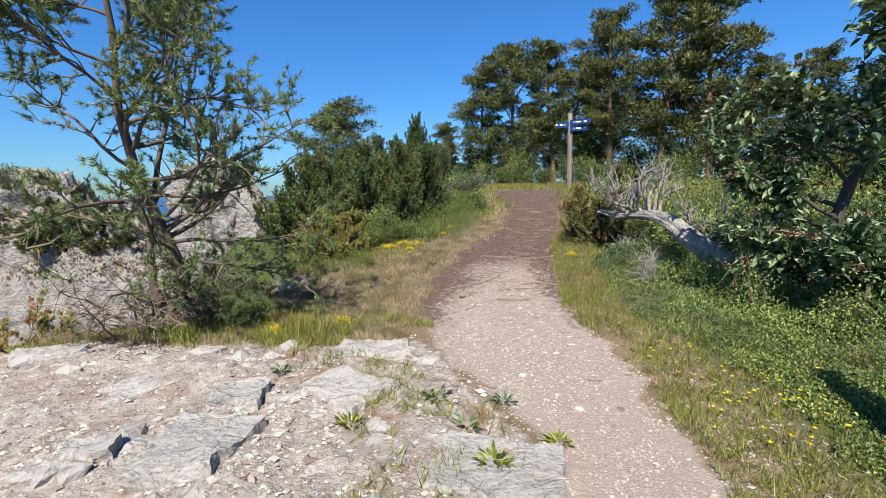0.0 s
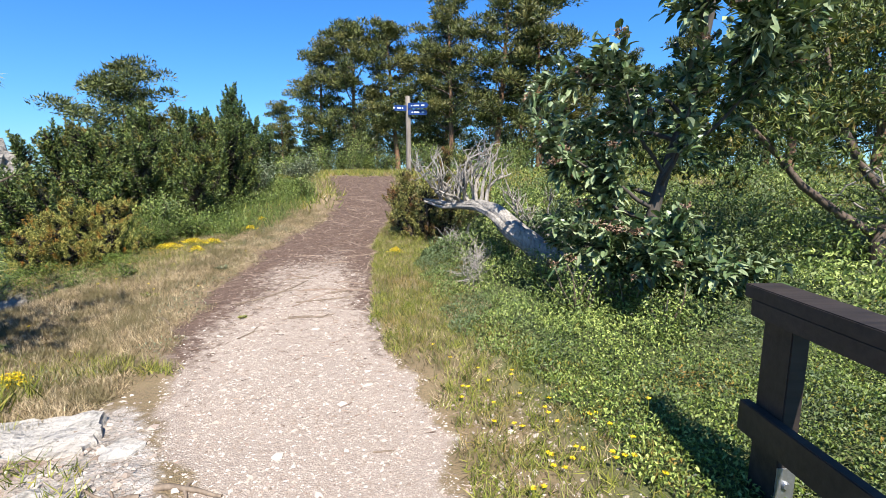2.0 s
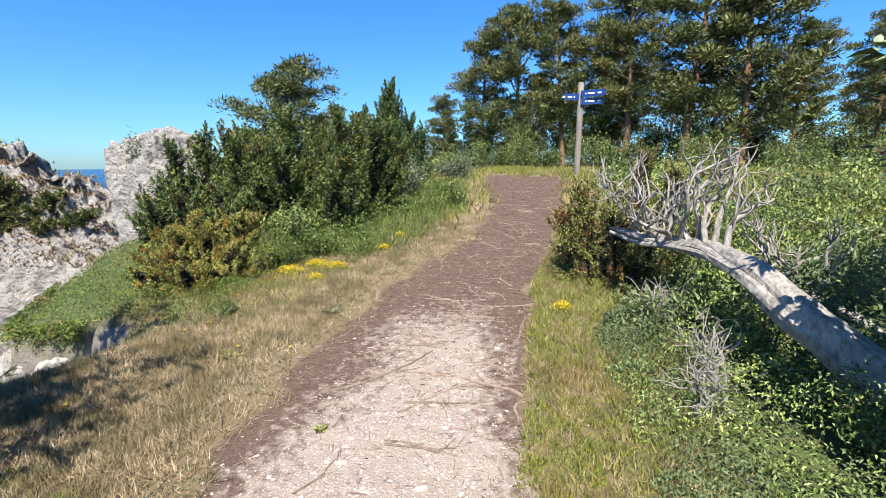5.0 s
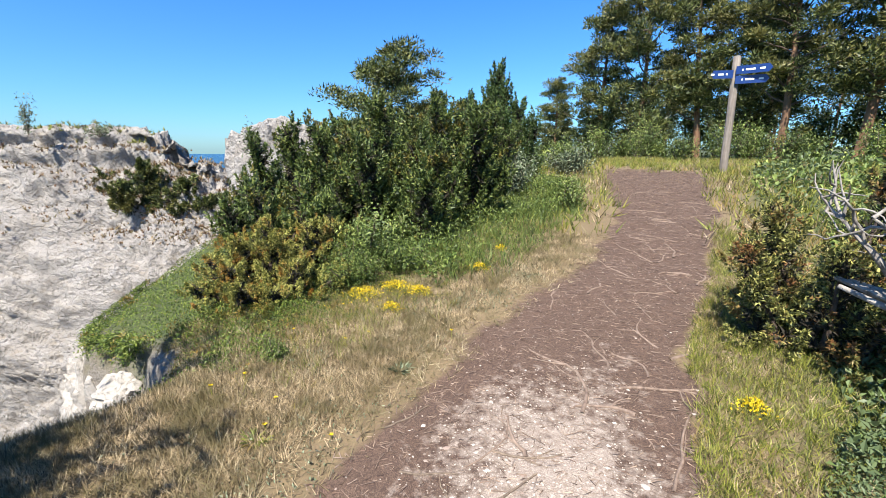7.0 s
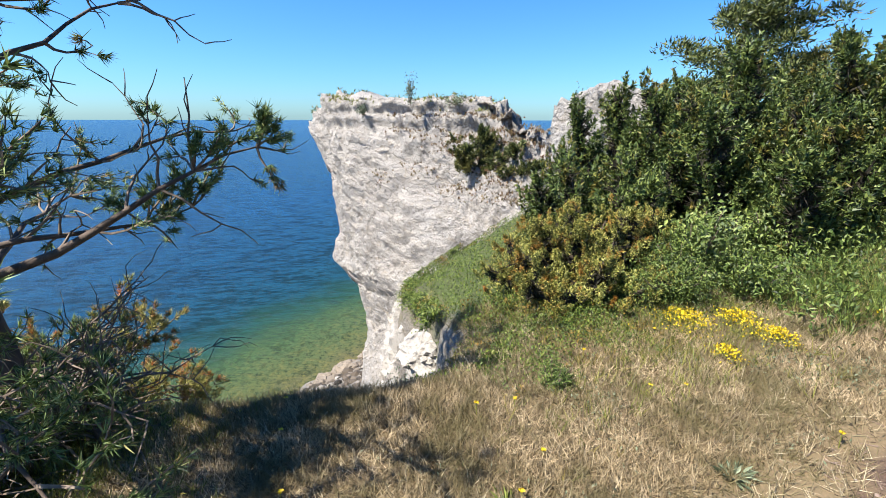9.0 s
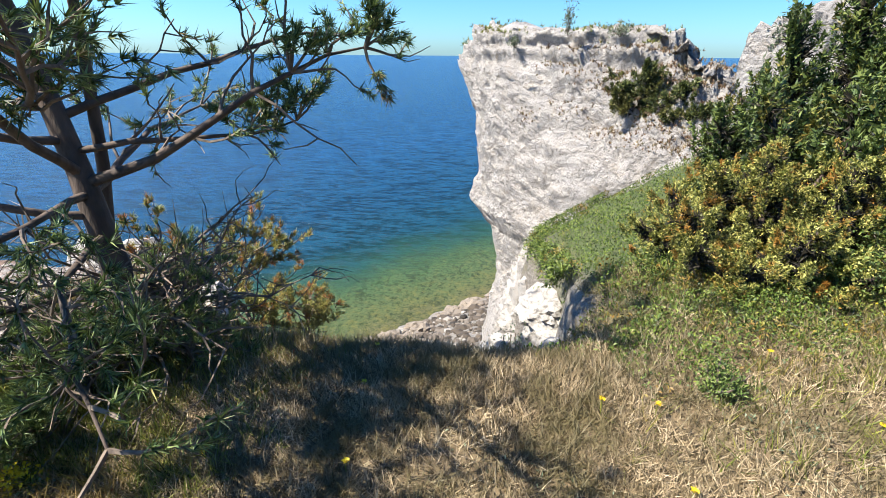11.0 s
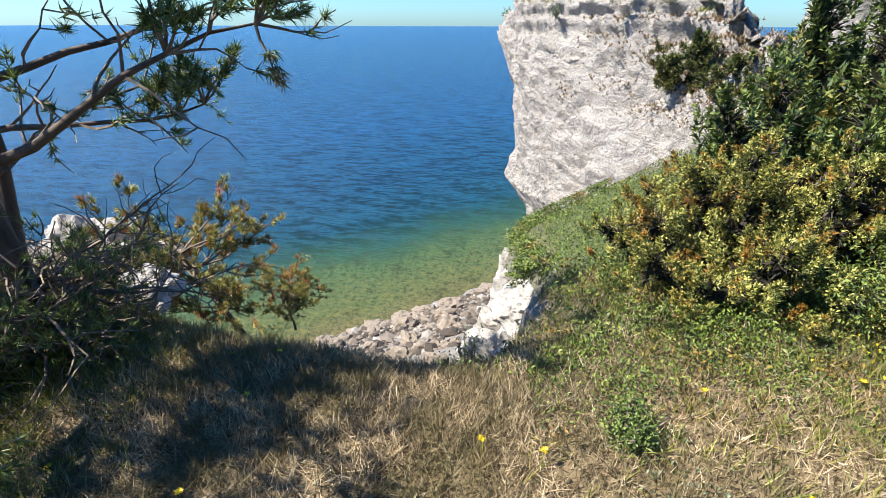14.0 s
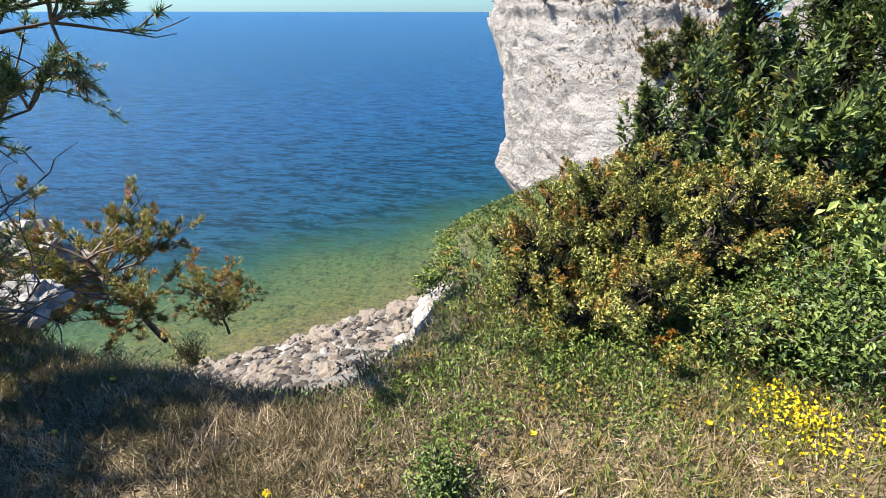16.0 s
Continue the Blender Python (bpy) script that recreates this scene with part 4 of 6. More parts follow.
def whitebeam():
    """The broad-leaved tree beside the railing, with faded flower heads."""
    rs = np.random.default_rng(77)
    at = np.array([2.15, 7.9, ground_at(2.15, 7.9) - 0.03])
    e = thing("whitebeam_tree", at, "broad-leaved whitebeam tree with rusty faded flower clusters", "tree")
    trunk = np.array([(0, 0, 0), (-0.04, -0.1, 0.5), (-0.02, -0.15, 0.9), (0.12, -0.1, 1.4), (0.3, 0, 1.9), (0.45, 0.1, 2.6), (0.5, 0.15, 3.3)])
    part("trunk", tube(trunk, [0.075, 0.064, 0.055, 0.046, 0.036, 0.024, 0.008], 9), M["dark_bark"], e, smooth=True)
    cs, ws, bs = [], [], []
    dirs = [(0.2, (-0.7, -0.9, 0.3), 0.9), (0.15, (-0.2, -1.0, 0.35), 0.9), (0.25, (0.4, -1.0, 0.3), 0.8), (0.35, (0.2, -1.0, 0.1), 0.85), (0.4, (-0.8, -0.6, 0.15), 0.8), (0.45, (0.9, -0.7, 0.1), 0.9), (0.8, (-1.0, 0.0, 0.45), 1.1), (0.9, (-0.9, -0.5, 0.5), 1.2), (1.0, (-1.0, 0.5, 0.6), 1.3), (1.1, (0.3, -1.0, 0.3), 1.0),
            (1.2, (-0.6, -0.8, 0.6), 1.1), (1.4, (0.9, -0.3, 0.5), 1.1), (1.5, (-0.5, 0.7, 0.7), 1.2), (1.7, (-0.9, -0.2, 0.8), 1.2), (1.9, (0.5, -0.9, 0.6), 1.1), (2.1, (1.0, 0.3, 0.5), 1.3), (2.2, (-0.3, -0.6, 0.9), 1.2),
            (2.5, (0.3, 0.8, 0.8), 1.2), (2.7, (-0.7, 0.2, 0.9), 1.1), (2.9, (0.8, -0.3, 0.9), 1.2), (3.2, (0.1, -0.2, 1.0), 1.1), (1.3, (0.2, 1.0, 0.5), 1.2), (0.5, (-0.3, -1.0, 0.0), 0.7)]
    for h, d, ln in dirs:
        p0 = np.array([np.interp(h, trunk[:, 2], trunk[:, k]) for k in range(3)])
        line = limb(p0, d, ln, 6, 0.3, 0.06, rs)
        part("branch", tube(line, np.linspace(0.022, 0.005, 7), 6), M["dark_bark"], e, smooth=True)
        for _ in range(20):
            q = rs.integers(2, 7)
            t2 = limb(line[q], unit(line[q] - line[q - 1]) + rs.normal(0, 0.7, 3) + np.array([0, 0, 0.3]), rs.uniform(0.15, 0.4), 3, 0.3, 0.1, rs)
            m = 24
            c, w = crown_points(t2, m, 0.35, 0.025, rs)
            cs.append(c)
            ws.append(w + rs.normal(0, 0.75, (m, 3)) + np.array([0, 0, 0.1]))
            if rs.random() < 0.22:
                bs.append(t2[-1] + rs.normal(0, 0.03, (30, 3)) * np.array([1, 1, 0.5]))
    part("leaves", leaves(np.concatenate(cs), np.concatenate(ws), 0.115, 0.05, rs, 0.25, True), M["whitebeam"], e)
    for b in bs:
        part("blossom_head", blades(b, rs.normal(0, 1, b.shape), 4, 0.024, 0.015, 0.8, rs), M["blossom"], e, "rusty faded flower cluster")
    return e


def gnarled(pts, radii, sides=18, groove=0.22, twist=2.0, rings=36, seed=0):
    """A tube of twisted, deeply grooved dead wood."""
    rs = np.random.default_rng(seed)
    pts, radii = np.asarray(pts, float), np.asarray(radii, float)
    s0, s1 = np.linspace(0, 1, len(pts)), np.linspace(0, 1, rings)
    p = np.stack([np.interp(s1, s0, pts[:, k]) for k in range(3)], 1)
    p[1:-1] = (p[:-2] + 2 * p[1:-1] + p[2:]) / 4
    v, f = tube(p, np.interp(s1, s0, radii), sides)
    v = v.reshape(rings, sides, 3)
    a = np.linspace(0, 2 * np.pi, sides, endpoint=False)[None] + twist * s1[:, None]
    g = np.abs(np.sin(2.5 * a + rs.uniform(0, 6))) * 0.6 + np.sin(5 * a + 3 * s1[:, None] + rs.uniform(0, 6)) * 0.35 + rs.normal(0, 0.1, a.shape) + 0.4 * np.sin(9 * s1[:, None] + a)
    v = p[:, None] + (v - p[:, None]) * (1 + groove * g)[..., None]
    return v.reshape(-1, 3), f


def fallen_juniper():
    """A toppled juniper: bleached twisted trunk, a fan of bare branches, green still at the tip."""
    rs = np.random.default_rng(5)
    at = (1.75, 8.0, ground_at(1.75, 8.0))
    e = thing("fallen_juniper", at, "toppled juniper with bleached bare trunk and a still green tip", "dead tree")
    o = np.array(at)
    world_pts = np.array([(2.0, 7.85, 0.0), (1.6, 8.1, 0.2), (1.25, 8.3, 0.42), (0.97, 8.45, 0.64), (0.75, 8.75, 0.86), (0.55, 9.25, 0.90), (0.3, 9.6, 0.88), (0.05, 9.85, 0.86), (-0.2, 10.0, 0.92)])
    trunk = world_pts - o
    part("trunk", gnarled(trunk, [0.16, 0.14, 0.12, 0.10, 0.08, 0.066, 0.055, 0.04, 0.02], 26, 0.24, 2.5, 60, 1), M["dead"], e)
    for k in range(4):
        off = rs.normal(0, 0.055, 3)
        part("strand", gnarled(trunk + off + rs.normal(0, 0.015, trunk.shape), np.linspace(0.06, 0.012, 9), 12, 0.3, 3.0, 40, 2 + k), M["dead"], e)
    # fans of bare branches
    fans = [((0.1, 9.8, 0.9), (-0.5, -0.35, 0.5)), ((0.25, 9.6, 0.92), (-0.1, -0.1, 1.0)), ((0.35, 9.5, 0.92), (0.25, 0.2, 1.0)), ((0.5, 9.3, 0.95), (-0.3, 0.1, 0.95)), ((0.55, 9.25, 0.93), (0.3, 0.4, 0.9)),
            ((0.2, 9.7, 0.9), (-0.8, -0.1, 0.35)), ((0.4, 9.45, 0.92), (-0.6, 0.2, 0.8)), ((1.3, 10.1, 0.4), (0.1, -0.1, 1.0)), ((1.45, 10.2, 0.4), (0.5, -0.2, 0.8)), ((1.2, 10.2, 0.4), (-0.5, 0.1, 0.8)), ((1.6, 10.3, 0.3), (0.9, 0, 0.6)), ((0.15, 9.75, 0.9), (-0.4, 0.35, 0.7)), ((0.62, 9.1, 0.93), (0.1, 0.3, 1.0)), ((0.3, 9.6, 0.9), (-0.5, -0.5, 0.6)), ((0.0, 9.9, 0.9), (-0.3, 0.1, 1.0)), ((0.45, 9.4, 0.9), (0.5, 0.1, 0.8)), ((1.35, 10.1, 0.4), (-0.2, -0.4, 1.0))]
    for p, d in fans:
        main = limb(np.array(p) - o, d, 0.62, 7, 0.45, 0.1, rs)
        b = part("branch", gnarled(main, np.linspace(0.024, 0.006, 8), 8, 0.2, 2.0, 16, 9), M["dead"], e)
        for _ in range(7):
            k = rs.integers(1, 8)
            t2 = limb(main[k], rs.normal(0, 0.6, 3) + np.array(d) + np.array([0, 0, 0.4]), rs.uniform(0.2, 0.5), 6, 0.55, 0.12, rs)
            part("twig", tube(t2, np.linspace(0.011, 0.003, 7), 5), M["dead"], b, smooth=True)
            t3 = limb(t2[3], rs.normal(0, 0.8, 3) + np.array([0, 0, 0.5]), 0.2, 4, 0.6, 0.1, rs)
            part("twig", tube(t3, np.linspace(0.008, 0.003, 5), 4), M["dead"], b, smooth=True)
    link = np.array([(1.9, 9.4, 0.1), (1.7, 9.8, 0.3), (1.45, 10.1, 0.42), (1.2, 10.2, 0.4)]) - o
    part("branch", tube(link, [0.06, 0.05, 0.045, 0.03], 7), M["dead"], e, smooth=True)
    return e


near_pine()
for at, size, seed, mat, label, n in [((-5.75, 5.1, -1.4), 1.35, 3, M["red_needle"], "small open pine with rusty needles rooted on a ledge", 760), ((-6.35, 5.35, -1.75), 0.7, 8, M["red_needle"], "dry rusty young pine below the cliff edge", 420),
                                  ((-4.3, 5.35, -0.15), 0.5, 14, M["pine_needle"], "low pine sapling beside the bent pine", 140),
                                  ((-3.4, 5.4, 0.0), 0.42, 15, M["pine_needle"], "low dense pine sapling in shaded grass", 190), ((-3.65, 5.75, -0.03), 0.5, 17, M["pine_needle"], "low dense pine sapling at the cliff edge", 190), ((-3.0, 5.35, 0.0), 0.34, 18, M["pine_needle"], "low dense pine sapling in shaded grass", 330)]:
    shrub_pine(at, size, seed, mat, label, n)

# junipers left of the path
juniper((-4.72, 9.0, ground_at(-4.72, 9.0) - 0.04), [(-0.45, -0.3, 0.45, 0.28), (0.05, -0.45, 0.5, 0.32), (0.45, 0.05, 0.5, 0.32), (-0.1, 0.1, 0.8, 0.34), (0.1, 0.65, 0.75, 0.34), (-0.5, 0.15, 0.6, 0.32), (0.5, -0.3, 0.3, 0.26), (-0.35, 0.5, 0.8, 0.32), (0.3, -0.45, 0.34, 0.3), (-0.25, -0.15, 0.66, 0.34), (0.55, 0.4, 0.4, 0.3), (0.2, 0.3, 0.8, 0.34), (-0.2, -0.6, 0.3, 0.26)],
                 M["gold_juniper"], "low spreading juniper with golden orange-tipped sprigs", 0.02, 0.0095, 0.125, 0.038, 180, 54.0, 1, lean=0.55, upright=0.5)
def plumes(n, sx, sy, tall, r, seed):
    """Stems for a juniper: tallest in the middle, uneven."""
    rs = np.random.default_rng(seed)
    out = []
    for _ in range(n):
        x, y = rs.uniform(-1, 1), rs.uniform(-1, 1)
        out.append((x * sx, y * sy, tall * (1 - 0.4 * (x * x + y * y) / 2) * rs.uniform(0.62, 1.05), r * rs.uniform(0.8, 1.25)))
    return out


for x, y, n, sx, sy, tall, r, label, seed in [
        (-6.2, 10.5, 8, 0.6, 0.6, 1.7, 0.27, "dark green upright juniper above the cliff edge", 2), (-5.5, 11.3, 9, 0.65, 0.6, 2.1, 0.3, "dense dark green juniper with several plumes", 3),
        (-5.0, 12.4, 8, 0.6, 0.6, 1.95, 0.29, "dense dark green juniper beside tall grass", 4), (-7.3, 10.35, 4, 0.22, 0.22, 1.2, 0.2, "narrow dark juniper leaning over the cliff edge", 5),
        (-7.0, 12.2, 7, 0.7, 0.6, 2.1, 0.3, "dark green juniper behind other junipers", 6), (-5.8, 13.8, 7, 0.7, 0.6, 2.0, 0.3, "dark green juniper in front of columnar junipers", 7),
        (-5.45, 9.95, 6, 0.5, 0.4, 1.25, 0.26, "dark juniper behind the golden juniper", 8), (-6.1, 9.7, 5, 0.35, 0.35, 1.05, 0.22, "dark juniper beside the mat of the spur", 12),
        (-4.75, 11.3, 7, 0.5, 0.5, 1.45, 0.27, "dark green juniper edging the tall herbs", 11), (-6.8, 14.8, 7, 0.9, 0.7, 2.3, 0.32, "dark juniper below the columnar junipers", 9), (-8.2, 13.6, 7, 0.9, 0.7, 2.2, 0.32, "dark juniper before the low pine", 10)]:
    juniper((x, y, ground_at(x, y) - 0.05), plumes(n, sx, sy, tall, r, seed), M["juniper"], label, 0.052, 0.024, 0.27, 0.05, 75, 24.0, seed)
for x, y, h, r, seed in [(-6.8, 16.8, 2.75, 0.36, 21), (-7.5, 16.9, 2.1, 0.36, 22), (-6.25, 17.1, 1.8, 0.36, 23)]:
    juniper((x, y, ground_at(x, y) - 0.05), [(0, 0, h, r), (0.2, 0.1, h * 0.82, r * 0.7), (-0.25, -0.05, h * 0.75, r * 0.7), (0.05, -0.25, h * 0.6, r)], M["column"], "dark green columnar juniper with a pointed top", 0.066, 0.03, 0.36, 0.06, 75, 21.0, seed, "columnar_juniper", upright=1.8, group="columnar junipers")

# bushes of grey-green and green leaves
def leaf_bush(at, size, n, mat, label, leaf, seed, name="leafy_bush", wide=0.45, group=""):
    rs = np.random.default_rng(seed)
    e = thing(name, at, label, "bush", group)
    stems, cs, ws = [], [], []
    for k in range(14):
        a = k * 2.4
        line = limb((0, 0, 0), (np.cos(a) * rs.uniform(0.1, 0.9), np.sin(a) * rs.uniform(0.1, 0.9), 1), size[2] * rs.uniform(0.6, 1.05), 5, 0.3, 0.05, rs)
        line[:, :2] *= np.array(size[:2]) / size[2]
        stems.append(tube(line, np.linspace(0.012, 0.003, 6), 4))
        c, w = crown_points(line, n // 14, 0.25, 0.001, rs)
        c = c + rs.normal(0, 0.13, c.shape) * np.array(size)
        c[:, 2] = np.abs(c[:, 2])
        cs.append(c)
        ws.append(rs.normal(0, 0.7, c.shape) + np.array([0, 0, 0.5]))
    part("branching", cat(stems), M["twig"], e)
    part("leaves", leaves(np.concatenate(cs), np.concatenate(ws), leaf, leaf * wide, rs), mat, e)
    return e


for x, y, size, n, mk, label, leaf, seed in [
        (-4.35, 10.0, (0.6, 0.7, 0.75), 3000, "shrub", "green leafy bush between junipers and path", 0.055, 1), (-4.6, 10.9, (0.6, 0.6, 0.55), 2200, "shrub", "green leafy bush under the junipers", 0.055, 2),
        (-5.0, 14.4, (0.7, 0.8, 0.8), 2200, "grey_leaf", "grey-green leafy bush beside tall grass", 0.07, 3), (-5.7, 15.6, (0.9, 0.9, 0.9), 2200, "grey_leaf", "grey-green leafy bush below columnar junipers", 0.08, 4),
        (-3.6, 13.9, (0.5, 0.5, 0.6), 1500, "shrub", "green bush beside the path", 0.06, 5), (-5.4, 18.2, (1.2, 0.8, 0.7), 2000, "grey_leaf", "grey-green bush at the end of the path", 0.09, 6),
        (-4.22, 9.62, (0.6, 0.6, 0.5), 7000, "herb", "dense green leafy bush beside the golden juniper", 0.03, 9), (-4.0, 10.2, (0.5, 0.6, 0.45), 4200, "herb", "low green leafy bush beside tall herbs", 0.032, 10), (-4.85, 7.5, (0.4, 0.35, 0.5), 900, "grey_leaf", "grey-green bush below the cliff edge", 0.03, 11), (-5.75, 5.35, (0.5, 0.45, 0.4), 1300, "red_needle", "rust-brown low bush on the rock ledge", 0.03, 12), (-5.45, 4.75, (0.5, 0.5, 0.4), 1300, "grey_leaf", "grey-green low bush on the rock ledge", 0.03, 13), (-3.45, 8.2, (0.19, 0.19, 0.2), 1800, "herb", "small dark green plant in dry grass", 0.02, 7), (-6.3, 19.5, (1.3, 0.9, 0.9), 2000, "shrub", "green bush at the end of the path", 0.1, 8)]:
    leaf_bush((x, y, -1.0 if seed == 11 else -1.68 if seed > 11 else ground_at(x, y) - 0.02), size, n, M[mk], label, leaf, seed)

for k, (x, y, s) in enumerate([(0.37, 10.12, 0.8), (0.86, 8.88, 1.0), (1.21, 8.01, 1.05), (1.41, 7.32, 1.1), (1.84, 7.43, 1.1), (2.02, 6.92, 1.0)]):
    leaf_bush((x, y, ground_at(x, y) - 0.02), (0.42 * s, 0.42 * s, 0.5 * s), 1500, M["shrub"], "low green shrub before the fallen trunk", 0.036, 330 + k, "low_shrub", group="low shrubs before the fallen trunk")
whitebeam()
fallen_juniper()
juniper((-0.28, 10.3, ground_at(-0.28, 10.3) - 0.03), [(-0.35, -0.1, 0.75, 0.26), (-0.2, 0.2, 1.0, 0.28), (0.15, 0.35, 1.35, 0.22), (0.05, -0.15, 0.8, 0.28), (-0.4, 0.3, 0.7, 0.24), (0.5, 0.25, 1.2, 0.2), (0.35, -0.1, 0.6, 0.25), (0.7, 0.1, 0.75, 0.2)], M["tip_juniper"], "yellow-green living tip of the fallen juniper beside the path", 0.03, 0.0145, 0.15, 0.04, 85, 44.0, 41, lean=0.4, upright=0.6)

# twisted juniper tree beside the railing
def twisted_juniper():
    rs = np.random.default_rng(61)
    at = (5.2, 9.2, ground_at(5.2, 9.2) - 0.03)
    e = thing("juniper_tree", at, "old twisted juniper tree with bleached lower branches", "tree")
    stems = [np.array([(0, 0, 0), (-0.05, -0.05, 0.4), (0.25, 0, 0.6), (0.4, 0.05, 0.9), (0.3, 0.1, 1.5), (0.4, 0.2, 2.3), (0.5, 0.2, 3.0)]), np.array([(-0.02, 0, 0.35), (-0.5, -0.05, 0.6), (-1.0, -0.1, 0.95), (-1.4, -0.1, 1.4), (-1.7, -0.1, 1.7)]),
             np.array([(0.2, 0, 0.6), (-0.2, 0.2, 1.2), (-0.5, 0.3, 1.9), (-0.7, 0.3, 2.7)]), np.array([(0.3, 0.05, 0.9), (0.9, -0.1, 1.4), (1.4, -0.2, 2.0), (1.7, -0.2, 2.6)])]
    for s, r in zip(stems, (0.11, 0.06, 0.06, 0.055)):
        part("stem", tube(s, np.linspace(r, 0.02, len(s)), 8), M["bark"], e, smooth=True)
    cs, ws = [], []
    for s in stems:
        for _ in range(34):
            p = s[rs.integers(len(s) - 2, len(s))] + rs.normal(0, 1, 3) * np.array([0.65, 0.6, 0.42]) + np.array([0, 0, 0.15])
            m = 55
            cs.append(p + rs.normal(0, 1, (m, 3)) * np.array([0.17, 0.17, 0.09]))
            ws.append(rs.normal(0, 0.5, (m, 3)) + np.array([0, 0, 0.6]))
    part("foliage", blades(np.concatenate(cs), np.concatenate(ws), 8, 0.085, 0.02, 0.6, rs), M["juniper"], e)
    for k in range(14):
        line = limb((rs.uniform(-0.3, 0.6), 0, rs.uniform(0.5, 1.2)), rs.normal(0, 1, 3), 0.7, 6, 0.5, 0.05, rs)
        part("bare_branch", tube(line, np.linspace(0.014, 0.003, 7), 5), M["dead"], e)
    return e


twisted_juniper()

# pines and bushes at the edge of the wood
KINDS = [far_pine_parts(s, t, w, b) for s, t, w, b in ((1, 9.5, 2.7, 0.12), (2, 10.0, 2.6, 0.22), (3, 8.5, 2.8, 0.08), (4, 10.5, 2.6, 0.25))]
WOOD = [(-12.6, 33.0, 0, 0.52), (-9.7, 32.0, 0, 0.83), (-7.3, 31.0, 2, 0.98), (-4.7, 31.5, 1, 0.86), (-2.9, 33.5, 2, 0.9), (-1.5, 30.5, 3, 0.88), (1.0, 31.0, 1, 1.08), (3.6, 31.0, 0, 1.12), (5.8, 33.0, 3, 0.62), (7.6, 29.0, 3, 0.55), (10.0, 28.0, 0, 0.7), (13.0, 26, 1, 0.8),
        (15.5, 24, 2, 0.95), (9.6, 18.5, 3, 0.7), (12.4, 19.0, 0, 0.85), (-15.5, 40, 0, 0.5), (-2.5, 40, 2, 0.95), (3, 41, 1, 1.1), (10, 38, 3, 0.65), (17, 33, 0, 0.9), (21, 26, 1, 1.1), (-8.5, 42, 1, 0.8), (15.0, 13.5, 2, 0.85), (18, 17, 3, 0.95)]
THIN = far_pine_parts(6, 8.0, 3.0, 0.15, 16)
for k, (x, y, kind, s) in enumerate(WOOD):
    place_far_pine(KINDS[kind] if y < 36 else THIN, (x, y, ground_at(x, y)), k * 77, s, "tall pine with a ragged dark green crown at the wood's edge")
place_far_pine(far_pine_parts(9, 3.4, 1.7, 0.2, 40, 0.5), (-9.0, 15.4, ground_at(-9.0, 15.4)), 20, 1.0, "broad low pine behind the junipers", "")
for k in range(13):
    x, y = -22 + k * 4.6 + rng.uniform(-1, 1), 52 + rng.uniform(-4, 5)
    place_far_pine(THIN, (x, y, ground_at(x, y) - 0.5), k * 57, 0.95 if x > -14 else 0.6, "pine deeper in the wood behind the clearing")
for k in range(34):
    x, y = -13 + k * 0.98 + rng.uniform(-0.5, 0.5), 26.5 + rng.uniform(-1.3, 1.8) - 0.2 * max(0, k - 16)
    s = rng.uniform(0.8, 1.5)
    leaf_bush((x, y, ground_at(x, y) - 0.05), (1.1 * s, 0.9 * s, 1.15 * s), 2000, M["shrub" if k % 3 else "juniper"], "green bush under the pines at the wood's edge", 0.1, 100 + k, "wood_edge_bush", group="bushes at the wood's edge")

for k in range(28):
    x, y = -14 + k * 1.15 + rng.uniform(-0.5, 0.5), 35 + rng.uniform(-2, 2)
    leaf_bush((x, y, ground_at(x, y) - 0.05), (1.8, 1.3, rng.uniform(2.2, 3.4)), 1500, M["juniper"], "tall dark bush between the pines", 0.2, 150 + k, "wood_bush", group="bushes between the pines")

# the small pine and plants on the headland
juniper((-27.4, 16.2, -1.6), [(0, 0, 2.5, 0.9), (1.2, 0.8, 1.9, 0.9), (-1.2, -0.6, 2.1, 0.8), (2.6, 1.7, 1.2, 0.7), (0.4, -0.9, 1.7, 0.8), (-0.4, 1.0, 2.3, 0.8)], M["far_needle"], "dwarf pine growing on the limestone headland", 0.16, 0.07, 0.45, 0.2, 110, 4.6, 71, "dwarf_pine", 0.6, 0.35)
for x, y, z, s, seed in [(-30.2, 12.5, 2.3, (0.8, 0.8, 1.9), 1), (-27.6, 14.6, 2.2, (1.2, 1.2, 0.7), 2), (-34.0, 10.0, 1.7, (0.7, 0.7, 0.8), 3), (-16.9, 16.0, 1.2, (0.7, 0.7, 1.6), 4)]:
    leaf_bush((x, y, z), s, 350, M["grey_leaf"], "sparse grey-green shrub on the limestone", 0.16, 300 + seed, "cliff_shrub", 0.35)

# ---- rocks ----
for k, (x, y, z, sx, sy, sz, a) in enumerate([(-5.6, 8.08, -1.95, 1.4, 0.9, 2.2, 60), (-6.5, 8.02, -1.85, 1.4, 1.0, 2.2, 10), (-7.3, 8.2, -1.85, 1.2, 1.0, 2.2, 40), (-6.0, 7.9, -2.4, 1.2, 0.9, 1.8, 10), (-5.2, 8.25, -1.5, 1.2, 0.5, 1.4, 15)]):
    boulder("cliff_face_rock", (x, y, z), (sx, sy, sz), 60 + k, M["rock"], "pitted pale limestone outcrop under the green spur", a, group="outcrops under the spur", rough=0.4, sub=5)
boulder("limestone_block", (-4.7, 7.86, -0.6), (0.42, 0.42, 0.22), 4, M["white_rock"], "bright white limestone block at the cliff edge", 65, rough=0.22)
boulder("limestone_ledge", (-5.7, 3.7, -0.75), (1.1, 1.3, 1.0), 6, M["rock"], "grey weathered limestone ledge at the cliff edge", 10, rough=0.45, sub=5)
